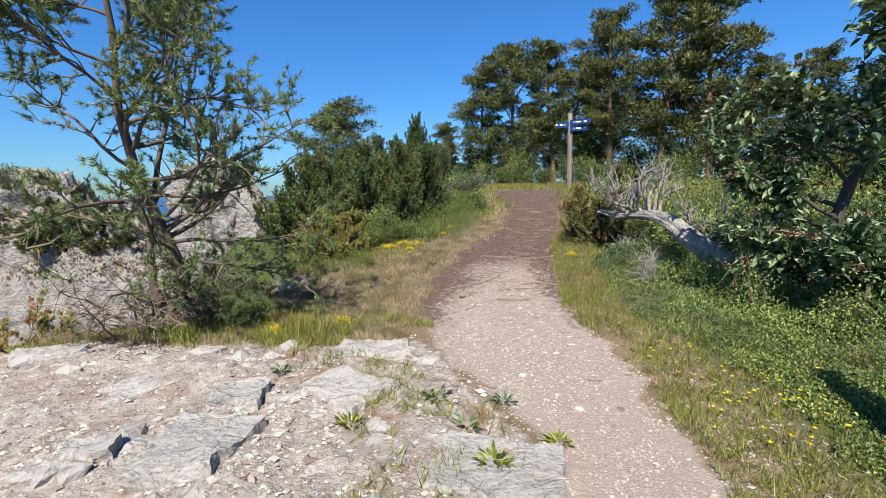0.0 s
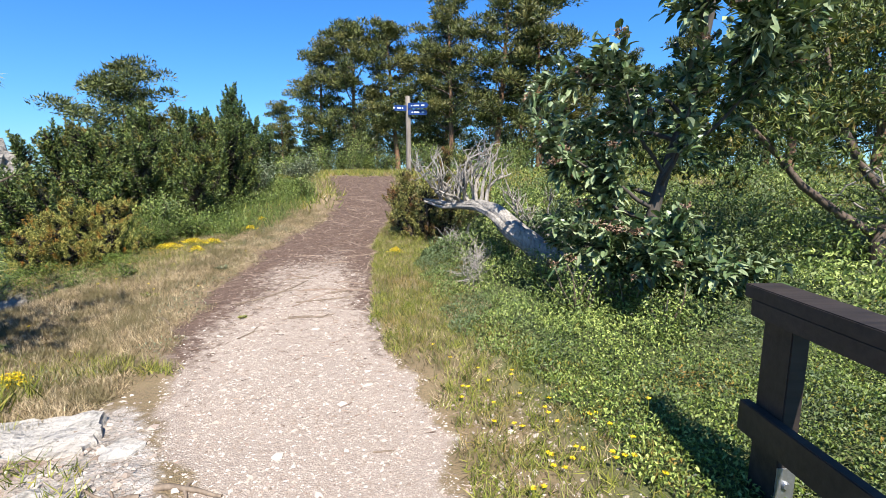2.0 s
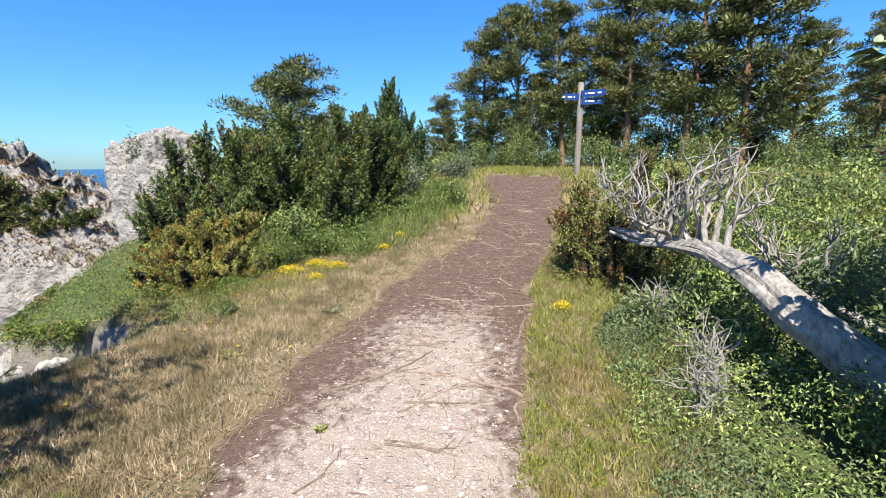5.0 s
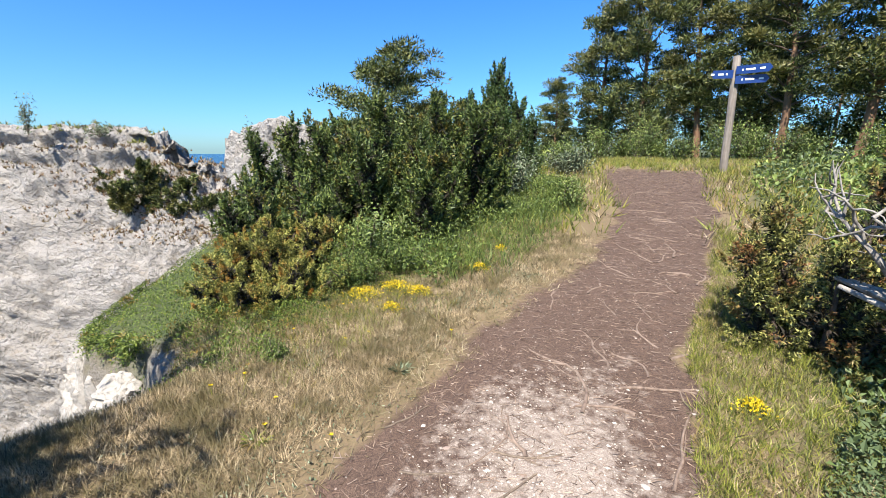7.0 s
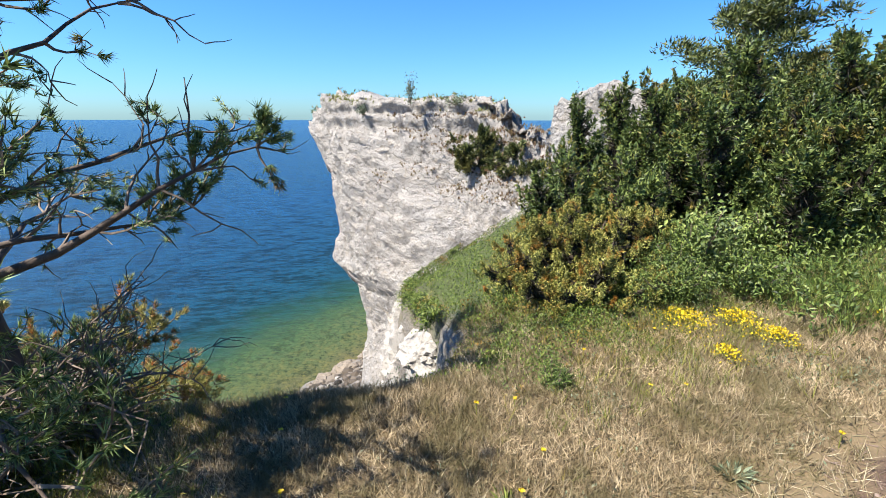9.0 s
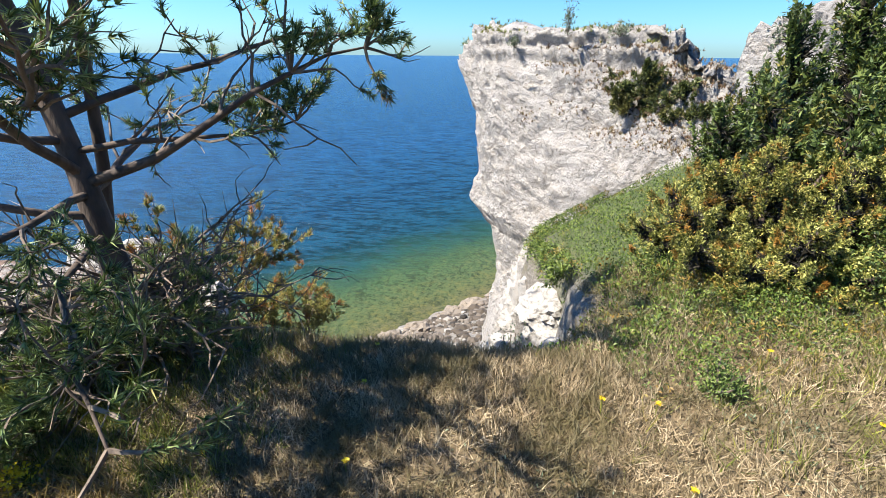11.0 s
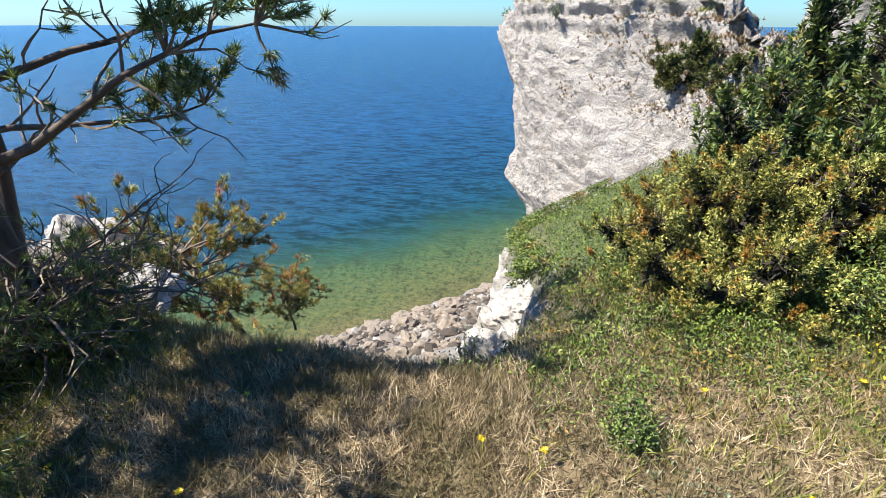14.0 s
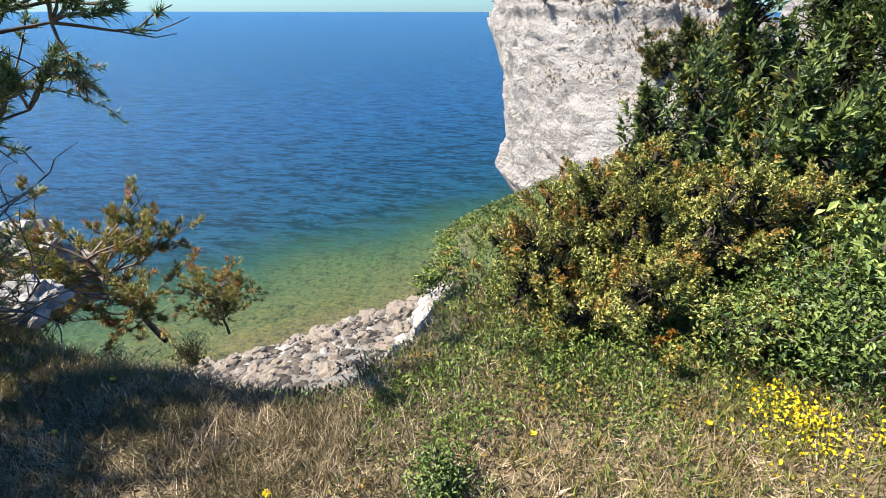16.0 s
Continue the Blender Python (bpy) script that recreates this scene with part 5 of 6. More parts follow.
for k, (x, y, z, s) in enumerate([(-4.05, 6.38, -0.26, 0.26), (-4.1, 6.85, -0.3, 0.18), (-4.1, 5.7, -0.22, 0.24), (-5.9, 8.05, -0.85, 0.7), (-4.65, 5.2, -0.2, 0.42), (-4.1, 6.05, -0.4, 0.3)]):
    boulder("edge_stone", (x, y, z), (s * 1.3, s, s * 0.6), 20 + k, M["rock"], "grey lichen-spotted limestone at the cliff edge", k * 50, group="stones at the cliff edge", rough=0.35)
def slab_block(size, seed):
    """A broken, flat-topped block with rough sides and worn edges."""
    b = bmesh.new()
    bmesh.ops.create_cube(b, size=1)
    bmesh.ops.subdivide_edges(b, edges=list(b.edges), cuts=11, use_grid_fill=True)
    off = Vector((seed * 3.1, -seed * 1.7, seed))
    for q in b.verts:
        c = q.co.copy()
        flat = Vector((c.x, c.y, 0))
        worn = max(abs(c.x), abs(c.y)) * 2
        pull = 1 - 0.10 * max(0.0, worn * 0.5 + c.z - 0.75) - 0.22 * abs(noise.noise(flat.normalized() * 1.7 + off)) * worn
        c = Vector((c.x * size[0] * pull, c.y * size[1] * pull, c.z * size[2]))
        wob = noise.noise_vector(c * 9 + off) * 0.022 + noise.noise_vector(c * 26 + off) * 0.009
        q.co = c + Vector((wob.x, wob.y, wob.z * 0.8)) + Vector((0, 0, 0.09 * size[0] * noise.noise(flat * 1.2 + off)))
    return b


for k, (x, y, sx, sy, sz, a) in enumerate([(-1.61, 3.67, 0.5, 0.62, 0.34, 20), (-1.88, 4.2, 0.3, 0.34, 0.26, 28), (-1.31, 4.54, 0.55, 0.42, 0.2, -15), (-1.52, 5.24, 0.6, 0.34, 0.16, 20), (-0.17, 4.11, 0.62, 0.5, 0.12, 10), (-2.01, 3.41, 0.22, 0.16, 0.14, 40), (-2.78, 4.73, 0.22, 0.16, 0.16, 5), (-3.94, 4.21, 0.5, 0.3, 0.2, 60), (-2.64, 4.04, 0.4, 0.3, 0.14, 75)]):
    ob = part("limestone_slab", slab_block((sx, sy, sz), 40 + k), M["slab" if k in (0, 1, 4) else "rock"], smooth=False)
    ob.matrix_basis = pose(x, y, ground_at(x, y) - sz * 0.5 + (0.07 if k < 2 else 0.045), 3 * (k % 3) - 3, 2 * (k % 2), a)
    tagged(ob, "broken limestone slab grey with lichen, sunk in gravel" if k in (0, 1, 4) else "pale broken limestone slab sunk in gravel", "rock", "slabs beside the path")
rs = np.random.default_rng(90)
for k in range(95):
    t, off = rs.uniform(-0.15, 1.3), rs.normal(0, 2.0)
    p = np.array([-48, -25]) + np.array([-29, 35.5]) * t + np.array([0.775, 0.633]) * (abs(off) * 2.0 - 1.0)
    s = rs.uniform(0.7, 2.4) * (1.5 if k % 9 == 0 else 1)
    z = max(ground_at(*p), SEA - 0.2)
    boulder("shore_boulder", (p[0], p[1], z + s * 0.1), (s * 1.4, s, s * 0.7), 100 + k % 13, M["shore"], "brown limestone boulder on the shore", k * 41, group="boulders along the shore", sub=3, rough=0.4)
for k in range(70):
    far, az = rs.uniform(17, 60), radians(rs.uniform(95, 140))
    p = np.array([-2.2 - math.sin(az) * far, 8 + math.cos(az) * far])
    z = ground_at(*p)
    s = rs.uniform(0.5, 1.5) * (0.5 + far / 40)
    if SEA < z < -6:
        boulder("talus_boulder", (p[0], p[1], z + s * 0.1), (s * 1.3, s, s * 0.8), 120 + k % 11, M["shore"], "pale limestone boulder on the slope below the cliff", k * 37, group="boulders below the cliff", sub=3, rough=0.4)

# loose stones between the boulders of the shore
def shore_rubble(n, rs):
    t, inland = rs.uniform(-0.3, 1.35, n), 32 * rs.random(n) ** 1.5 - 0.5
    x, y = -48 - 29 * t + 0.775 * inland, -25 + 35.5 * t + 0.633 * inland
    z = height(x, y)
    ok = (z > SEA - 0.4) & (z < -12)
    return np.stack([x, y, z], 1)[ok]


tagged(part("shore_rubble", pebbles(shore_rubble(6500, rs), 0.62, rs), M["shore_rubble"]), "brown and pale limestone rubble along the shore", "rubble", kind="stuff")

# growth on the headland
rs = np.random.default_rng(19)
for name, pts, mk, ln, n, label in (("cliff_herbs", crag_ledge, "heath", 0.16, 2600, "rust-red low plants on a cliff ledge"), ("cliff_grass", crag_ledge, "straw", 0.2, 1300, "dry grass on a cliff ledge"), ("cliff_top_grass", crag_top, "grass", 0.28, 380, "grass and herbs on top of the cliff")):
    if len(pts):
        p = pts[rs.integers(0, len(pts), n)] + rs.normal(0, 0.12, (n, 3)) * np.array([1, 1, 0.3])
        tagged(part(name, blades(p, np.array([[0, 0, 1.0]]).repeat(n, 0) + rs.normal(0, 0.3, (n, 3)), 6, ln, 0.05, 0.5, rs), M[mk]), label, "plants", kind="stuff")

# grey bare shrubs beside the path
for k, (x, y) in enumerate([(0.5, 8.7), (0.3, 9.35), (0.5, 8.2)]):
    e = thing("dead_shrub", (x, y, ground_at(x, y)), "grey leafless shrub with lichen-covered twigs beside the path", "shrub", "bare grey shrubs")
    for j in range(16):
        a = rs.uniform(0, 6.28)
        line = limb((0, 0, 0.02), (np.cos(a) * 0.8, np.sin(a) * 0.8, 1), rs.uniform(0.2, 0.4), 6, 0.45, 0, rs)
        st = part("stem", tube(line, np.linspace(0.007, 0.002, 7), 4), M["dead"], e)
        part("twig_spray", cat([tube(limb(line[q], rs.normal(0, 1, 3) + np.array([0, 0, 0.6]), 0.16, 4, 0.5, 0, rs), np.linspace(0.004, 0.0012, 5), 3) for q in rs.integers(2, 7, 7)]), M["dead"], st)

# ---- railing and sign ----
def box(size, bevel=0.004):
    b = bmesh.new()
    bmesh.ops.create_cube(b, size=1)
    for q in b.verts:
        q.co = Vector((q.co.x * size[0], q.co.y * size[1], q.co.z * size[2]))
    bmesh.ops.bevel(b, geom=list(b.edges), offset=bevel, segments=2, affect="EDGES")
    return b


def railing():
    at = (1.79, 5.22, ground_at(1.79, 5.22) - 0.03)
    e = thing("railing", at, "dark-stained timber railing with two rails beside the path", "railing")
    way = Vector((0.12, -1.0, 0.0)).normalized()
    turn = math.atan2(way.y, way.x)
    for k in range(3):
        p = way * (k * 1.75)
        post = part("post", box((0.15, 0.07, 0.84)), M["plank"], e)
        post.matrix_local = Matrix.Translation(p + Vector((0, 0, 0.46))) @ Matrix.Rotation(turn + radians(0), 4, "Z")
        brace = part("brace", box((0.05, 0.06, 0.6)), M["plank"], e)
        brace.matrix_local = Matrix.Translation(p + Vector((0.05, 0.09, 0.4))) @ Matrix.Rotation(turn, 4, "Z") @ Matrix.Rotation(radians(9), 4, "Y")
        foot = part("bracket", box((0.006, 0.075, 0.26), 0.001), M["steel"], post, "galvanised steel post bracket")
        foot.matrix_local = Matrix.Translation((0.079, 0, -0.36))
        bb = bmesh.new()
        bmesh.ops.create_cone(bb, cap_ends=True, segments=12, radius1=0.016, radius2=0.013, depth=0.012)
        bolt = part("bolt", bb, M["steel"], post)
        bolt.matrix_local = Matrix.Translation((0.088, 0, -0.30)) @ Matrix.Rotation(radians(90), 4, "Y")
    for z, size, side in ((0.885, (4.1, 0.15, 0.055), 0.0), (0.825, (4.0, 0.05, 0.07), -0.05), (0.36, (4.0, 0.045, 0.13), -0.06)):
        r = part("rail", box(size), M["plank"], e)
        r.matrix_local = Matrix.Translation(way * 1.9 + Vector((side, 0, z))) @ Matrix.Rotation(turn, 4, "Z")
    return e


railing()


def sign_post():
    at = (-2.1, 19.7, ground_at(-2.1, 19.7))
    e = thing("signpost", at, "grey weathered wooden signpost with blue arrow boards", "signpost")
    h = 3.88 - at[2]
    part("pole", tube([(0, 0, -0.1), (0.01, 0, h * 0.5), (0, 0, h - 0.02), (0, 0, h)], [0.09, 0.086, 0.082, 0.06], 12), M["pole"], e, smooth=True)
    for z, a, ln, side in ((h - 0.34, -8, 0.72, 1), (h - 0.55, 4, 0.66, 1), (h - 0.42, 205, 0.46, 1)):
        b = bmesh.new()
        pts = [(0, 0.09), (ln * 0.9, 0.09), (ln, 0), (ln * 0.9, -0.09), (0, -0.09)]
        vs = [b.verts.new((x, -0.015, y)) for x, y in pts]
        fc = b.faces.new(vs)
        r = bmesh.ops.extrude_face_region(b, geom=[fc])
        for q in r["geom"]:
            if isinstance(q, bmesh.types.BMVert):
                q.co.y += 0.03
        bmesh.ops.recalc_face_normals(b, faces=b.faces)
        arm = part("sign_board", b, M["blue"], e, "blue enamelled arrow board with white lettering")
        arm.matrix_local = Matrix.Translation((0, -0.12, z)) @ Matrix.Rotation(radians(a), 4, "Z") @ Matrix.Translation((0.03, 0, 0))
        for k, (x0, w) in enumerate(((0.12, 0.03), (0.2, 0.26 * ln), (0.26 + 0.3 * ln, 0.14 * ln))):
            for face in (-1, 1):
                bar = part("lettering", box((w, 0.004, 0.04), 0.001), M["white_paint"], arm)
                bar.matrix_local = Matrix.Translation((x0 + w / 2, face * 0.017, 0.0))
    return e


sign_post()

# ---- ground cover ----
def scatter(n, x0, x1, y0, y1, keep, rs):
    """n tries over a rectangle, thinned by keep(x, y), laid on the ground."""
    x, y = rs.uniform(x0, x1, n), rs.uniform(y0, y1, n)
    ok = rs.random(n) < keep(x, y)
    x, y = x[ok], y[ok]
    return np.stack([x, y, height(x, y)], 1)


def path_left(x, y):
    return np.interp(y, PATH_Y, PATH_L) - x


def path_right(x, y):
    return x - np.interp(y, PATH_RY, PATH_R)


def off_path(x, y):
    return np.clip(1 - 1.25 * path_amount(x, y), 0, 1)


def patchy(x, y, scale, seed, lo=-0.15, hi=0.3):
    return np.clip((smooth_noise(x, y, scale, seed) - lo) / (hi - lo), 0, 1)


def stuff(name, vf, mat, label, category):
    return tagged(part(name, vf, mat), label, category, kind="stuff")


def tufted(p, k, spread, rs):
    q = np.repeat(p, k, 0)
    q[:, :2] += rs.normal(0, spread, (len(q), 2))
    return q


rs = np.random.default_rng(501)
UP = np.array([0, 0, 1.0])


def up_ways(n, lean, rs):
    return UP + rs.normal(0, lean, (n, 3)) * np.array([1, 1, 0.3])


# dry turf between the path and the cliff
p = tufted(scatter(74000, -5.0, -1.5, 4.3, 12.5, lambda x, y: off_path(x, y) * np.clip(path_left(x, y) / 0.15, 0.25, 1) * (edge_distance(x, y) > -0.3) * (1 - slab_amount(x, y)) * (0.55 + 0.45 * patchy(x, y, 2.5, 31)), rs), 6, 0.024, rs)
stuff("dry_grass", blades(p, up_ways(len(p), 0.55, rs), 1, 0.088, 0.0046, 0.4, rs, -0.2), M["straw"], "thin dry straw-coloured grass on the cliff top", "grass")
p = tufted(scatter(13000, -5.2, -1.2, 4.6, 13.0, lambda x, y: off_path(x, y) * np.clip(path_left(x, y) - 0.2, 0, 1) * (edge_distance(x, y) > -0.3) * (1 - slab_amount(x, y)) * patchy(x, y, 1.8, 33, -0.25, 0.3), rs), 10, 0.02, rs)
stuff("green_grass", blades(p, up_ways(len(p), 0.45, rs), 1, 0.11, 0.005, 0.3, rs, -0.1), M["grass"], "tufts of fresh green grass in dry turf", "grass")
p = tufted(scatter(5600, -4.6, -1.5, 4.6, 12.0, lambda x, y: off_path(x, y) * (edge_distance(x, y) > -0.2) * (1 - slab_amount(x, y)) * patchy(x, y, 3.2, 71, -0.1, 0.3), rs), 9, 0.016, rs)
stuff("bleached_grass", blades(p, up_ways(len(p), 0.4, rs), 1, 0.10, 0.0036, 0.4, rs, -0.2), M["pale_straw"], "bleached tufts standing in dry turf", "grass")
p = scatter(26000, -4.6, -1.6, 5.2, 12.0, lambda x, y: off_path(x, y) * (edge_distance(x, y) > -0.2) * patchy(x, y, 3.6, 73, 0.1, 0.3), rs)
p[:, 2] += 0.035 * rs.random(len(p))
stuff("turf_herbs", leaves(p, rs.normal(0, 0.6, p.shape) + UP * 0.8, 0.026, 0.009, rs), M["grey_leaf"], "grey-green herbs in the turf", "ground cover")
p = tufted(scatter(700, -5.0, -1.6, 4.4, 5.7, lambda x, y: (slab_amount(x, y) < 0.6) * patchy(x, y, 2.0, 75, -0.1, 0.2), rs), 12, 0.03, rs)
stuff("herb_stalks", blades(p, up_ways(len(p), 0.3, rs), 1, 0.2, 0.009, 0.3, rs, -0.05), M["grass"], "green herbs along the margin of the rock", "plants")
# longer grass along the brink
p = tufted(scatter(2300, -5.0, -3.2, 4.4, 7.9, lambda x, y: 1.0 * (np.abs(edge_distance(x, y) - 0.15) < 0.4), rs), 12, 0.02, rs)
stuff("brink_grass", blades(p, up_ways(len(p), 0.4, rs), 1, 0.10, 0.0048, 0.35, rs, -0.15), M["straw"], "long dry grass along the cliff's brink", "grass")
# verge right of the path
def verge(n, wide, keep, rs):
    y = rs.uniform(2.6, 13.5, n)
    x = np.interp(y, PATH_RY, PATH_R) + wide * rs.random(n) ** 1.3 - 0.08
    ok = rs.random(n) < keep(x, y)
    x, y = x[ok], y[ok]
    return np.stack([x, y, height(x, y)], 1)


p = tufted(verge(6500, 1.1, lambda x, y: off_path(x, y) * (0.45 + 0.55 * patchy(x, y, 3.0, 36)) * np.clip((y - 5.2) / 1.6, 0.4, 1), rs), 11, 0.022, rs)
stuff("verge_grass", blades(p, up_ways(len(p), 0.5, rs), 1, 0.075, 0.0045, 0.4, rs, -0.15), M["straw"], "dry grass verge beside the gravel path", "grass")
p = tufted(verge(7500, 1.2, lambda x, y: off_path(x, y) * patchy(x, y, 2.2, 35, -0.35, 0.15) * np.clip((y - 5.2) / 1.6, 0.5, 1), rs), 11, 0.022, rs)
stuff("verge_grass", blades(p, up_ways(len(p), 0.45, rs), 1, 0.085, 0.005, 0.35, rs, -0.12), M["grass"], "green grass verge beside the gravel path", "grass")
# tall grass left of the path further on
p = tufted(scatter(4200, -5.6, -2.6, 10.2, 17.0, lambda x, y: np.clip((path_left(x, y) - 0.35) / 0.4, 0, 1) * (0.35 + 0.65 * patchy(x, y, 1.2, 37)), rs), 12, 0.04, rs)
stuff("tall_grass", blades(p, up_ways(len(p), 0.3, rs), 1, 0.24, 0.008, 0.28, rs, -0.12), M["herb"], "tall bright green grass below the junipers", "grass")
p = scatter(30000, -5.8, -2.6, 9.9, 17.0, lambda x, y: np.clip((path_left(x, y) - 0.45) / 0.4, 0, 1) * (0.25 + 0.75 * patchy(x, y, 2.0, 38)), rs)
p[:, 2] += (0.1 + 0.24 * patchy(p[:, 0], p[:, 1], 2.0, 38)) * rs.random(len(p)) ** 0.6
stuff("leafy_herbs", leaves(p, rs.normal(0, 0.7, p.shape) + UP * 0.8, 0.06, 0.02, rs), M["herb"], "dense leafy green herbs between junipers and path", "plants")
# clearing and meadow
p = tufted(scatter(10000, -9, 14, 12.4, 27.0, lambda x, y: off_path(x, y) * (0.4 + 0.6 * patchy(x, y, 0.8, 39)), rs), 9, 0.07, rs)
stuff("meadow_grass", blades(p, up_ways(len(p), 0.4, rs), 1, 0.22, 0.018, 0.25, rs, -0.1), M["grass"], "short grass in the clearing round the signpost", "grass")
p = tufted(scatter(4600, -9, 14, 12.0, 27.0, lambda x, y: off_path(x, y) * patchy(x, y, 0.6, 40), rs), 9, 0.07, rs)
stuff("meadow_straw", blades(p, up_ways(len(p), 0.4, rs), 1, 0.2, 0.016, 0.25, rs, -0.1), M["straw"], "dry grass in the clearing", "grass")


def mound(x, y):
    """Height of the low scrub right of the path."""
    r = np.clip((path_right(x, y) - 0.42 + 0.2 * smooth_noise(x, y, 2.5, 43)) / 0.9, 0, 1)
    near = np.clip((y - 5.6) / 1.0, 0.5, 1)
    return r * near * np.maximum(0.15, 0.24 + 0.55 * smooth_noise(x, y, 2.6, 41) + 0.4 * smooth_noise(x, y, 6.0, 42))


def scrub(n, x0, x1, y0, y1, leaf, wide, mat, name, label, keep=None, tall=1.0, seed=0):
    rs = np.random.default_rng(600 + seed)
    p = scatter(n, x0, x1, y0, y1, (lambda x, y: (mound(x, y) > 0.03) * (1.0 if keep is None else keep(x, y))), rs)
    h = np.maximum(mound(p[:, 0], p[:, 1]), 0.02) * tall
    p[:, 2] += h * rs.random(len(p)) ** 0.55 + 0.01
    stuff(name, leaves(p, rs.normal(0, 0.75, p.shape) + UP * 0.7, leaf, leaf * wide, rs), mat, label, "shrub")


scrub(85000, -0.6, 3.4, 4.6, 9.5, 0.03, 0.45, M["shrub"], "low_shrubs", "low dense green shrubs beside the gravel path", seed=1)
scrub(44000, 0.9, 3.6, 3.0, 6.6, 0.024, 0.5, M["bearberry"], "low_plants", "bright green low plants below the railing", seed=2)
scrub(46000, -0.2, 8.5, 9.0, 15.0, 0.075, 0.42, M["shrub"], "low_shrubs", "green scrub behind the fallen juniper", seed=3)
scrub(26000, 3.2, 10.0, 4.5, 10.0, 0.07, 0.45, M["shrub"], "low_shrubs", "green scrub below the twisted juniper", seed=4)
scrub(26000, -1.5, 15.0, 14.5, 26.0, 0.13, 0.45, M["shrub"], "low_shrubs", "green scrub before the wood", lambda x, y: patchy(x, y, 0.7, 44), 1.3, seed=5)
scrub(12000, -0.2, 2.2, 6.6, 10.0, 0.04, 0.3, M["shrub"], "leafy_herbs", "narrow-leaved green herbs among low shrubs", lambda x, y: patchy(x, y, 2.4, 46, 0.05, 0.3), 1.15, seed=6)

# mat of small leaves on the spur and round the golden juniper
p = scatter(30000, -8.2, -3.4, 7.4, 10.4, lambda x, y: np.clip((path_left(x, y) - 1.35) / 0.3, 0, 1) * (edge_distance(x, y) > -0.28) * np.clip((-x - 3.6 + 0.35 * smooth_noise(x, y, 2.6, 48)) / 0.4, 0, 1), rs)
p[:, 2] += (0.05 + 0.07 * patchy(p[:, 0], p[:, 1], 2.2, 47)) * rs.random(len(p)) ** 0.6
stuff("mat_plants", leaves(p, rs.normal(0, 0.7, p.shape) + UP * 0.8, 0.032, 0.014, rs), M["bearberry"], "mat of small glossy green leaves on the cliff spur", "ground cover")
p = scatter(44000, -5.0, -3.25, 7.85, 9.9, lambda x, y: np.clip((path_left(x, y) - 1.0 + 0.3 * smooth_noise(x, y, 3.2, 49)) / 0.3, 0, 1) * (edge_distance(x, y) > 0.02) * (0.15 + 0.85 * patchy(x, y, 4.5, 50, -0.2, 0.1)), rs)
p[:, 2] += (0.04 + 0.12 * patchy(p[:, 0], p[:, 1], 3.0, 52)) * rs.random(len(p)) ** 0.6
stuff("mat_plants", leaves(p, rs.normal(0, 0.7, p.shape) + UP * 0.8, 0.025, 0.0105, rs), M["bearberry"], "low green mat in front of the golden juniper", "ground cover")
def hanging_mat(n, rs):
    """Points on the face just below the spur's edge."""
    line = np.array([(-5.2, 8.12), (-5.7, 8.2), (-6.4, 8.1), (-7.1, 8.3), (-7.8, 9.2)])
    u = rs.uniform(0, len(line) - 1.001, n)
    k = u.astype(int)
    p = line[k] + (line[k + 1] - line[k]) * (u - k)[:, None]
    drop = rs.random(n) ** 1.5 * (0.08 + 0.14 * np.sin(u * 9) ** 2)
    p = p + np.array([-0.03, -1.0]) * (0.24 + 0.25 * np.minimum(drop, 0.4) + rs.normal(0, 0.05, n))[:, None]
    return np.stack([p[:, 0], p[:, 1], land(p[:, 0], p[:, 1] + 0.3) - 0.06 - drop], 1)


p = hanging_mat(7000, rs)
stuff("mat_plants", leaves(p, rs.normal(0, 0.6, p.shape) + np.array([0, -0.7, 0.1]), 0.036, 0.016, rs), M["bearberry"], "leafy mat hanging over the edge of the spur", "ground cover")
# red stonecrop and herbs at the rock's margin
p = scatter(9000, -5.0, -0.3, 3.0, 6.4, lambda x, y: np.clip(1 - np.abs(slab_amount(x, y) - 0.4) / 0.5, 0, 1) * patchy(x, y, 2.6, 51, 0.0, 0.25) * off_path(x, y), rs)
p[:, 2] += 0.03 * rs.random(len(p))
stuff("stonecrop", leaves(p, rs.normal(0, 0.6, p.shape) + UP * 0.8, 0.022, 0.011, rs), M["stonecrop"], "rust-red stonecrop on thin soil over rock", "ground cover")
p = tufted(scatter(3600, -5.0, -0.2, 2.6, 6.2, lambda x, y: (0.25 + 0.75 * (slab_amount(x, y) < 0.8)) * patchy(x, y, 2.0, 53, 0.12, 0.3) * off_path(x, y), rs), 22, 0.035, rs)
stuff("rock_grass", blades(p, up_ways(len(p), 0.6, rs), 1, 0.10, 0.006, 0.3, rs, -0.1), M["grass"], "grass tufts in cracks of the limestone", "grass")


# pebbles and litter on the path
def gravel_keep(x, y):
    return (path_amount(x, y) > 0.25) * np.clip(1.6 * gravel_amount(x, y) - 0.3, 0.03, 1)


p = scatter(150000, -3.2, 1.4, 2.6, 12.0, gravel_keep, rs)
stuff("gravel", pebbles(p, 0.009, rs), M["pebble"], "pale crushed limestone gravel on the path", "gravel")
p = scatter(1400, -3.2, 1.4, 2.6, 12.0, gravel_keep, rs)
p[:, 2] -= 0.004
stuff("gravel", pebbles(p, 0.021, rs), M["pebble"], "larger pale limestone stones on the path", "gravel")
p = scatter(16000, 0.4, 2.3, 2.6, 6.2, lambda x, y: np.clip(path_right(x, y) / 0.05, 0, 1) * np.clip(1.0 - path_right(x, y) / 0.9, 0, 1) * (0.3 + 0.7 * patchy(x, y, 3.0, 59)), rs)
stuff("gravel", pebbles(p, 0.012, rs), M["pebble"], "scattered gravel in the thin verge", "gravel")
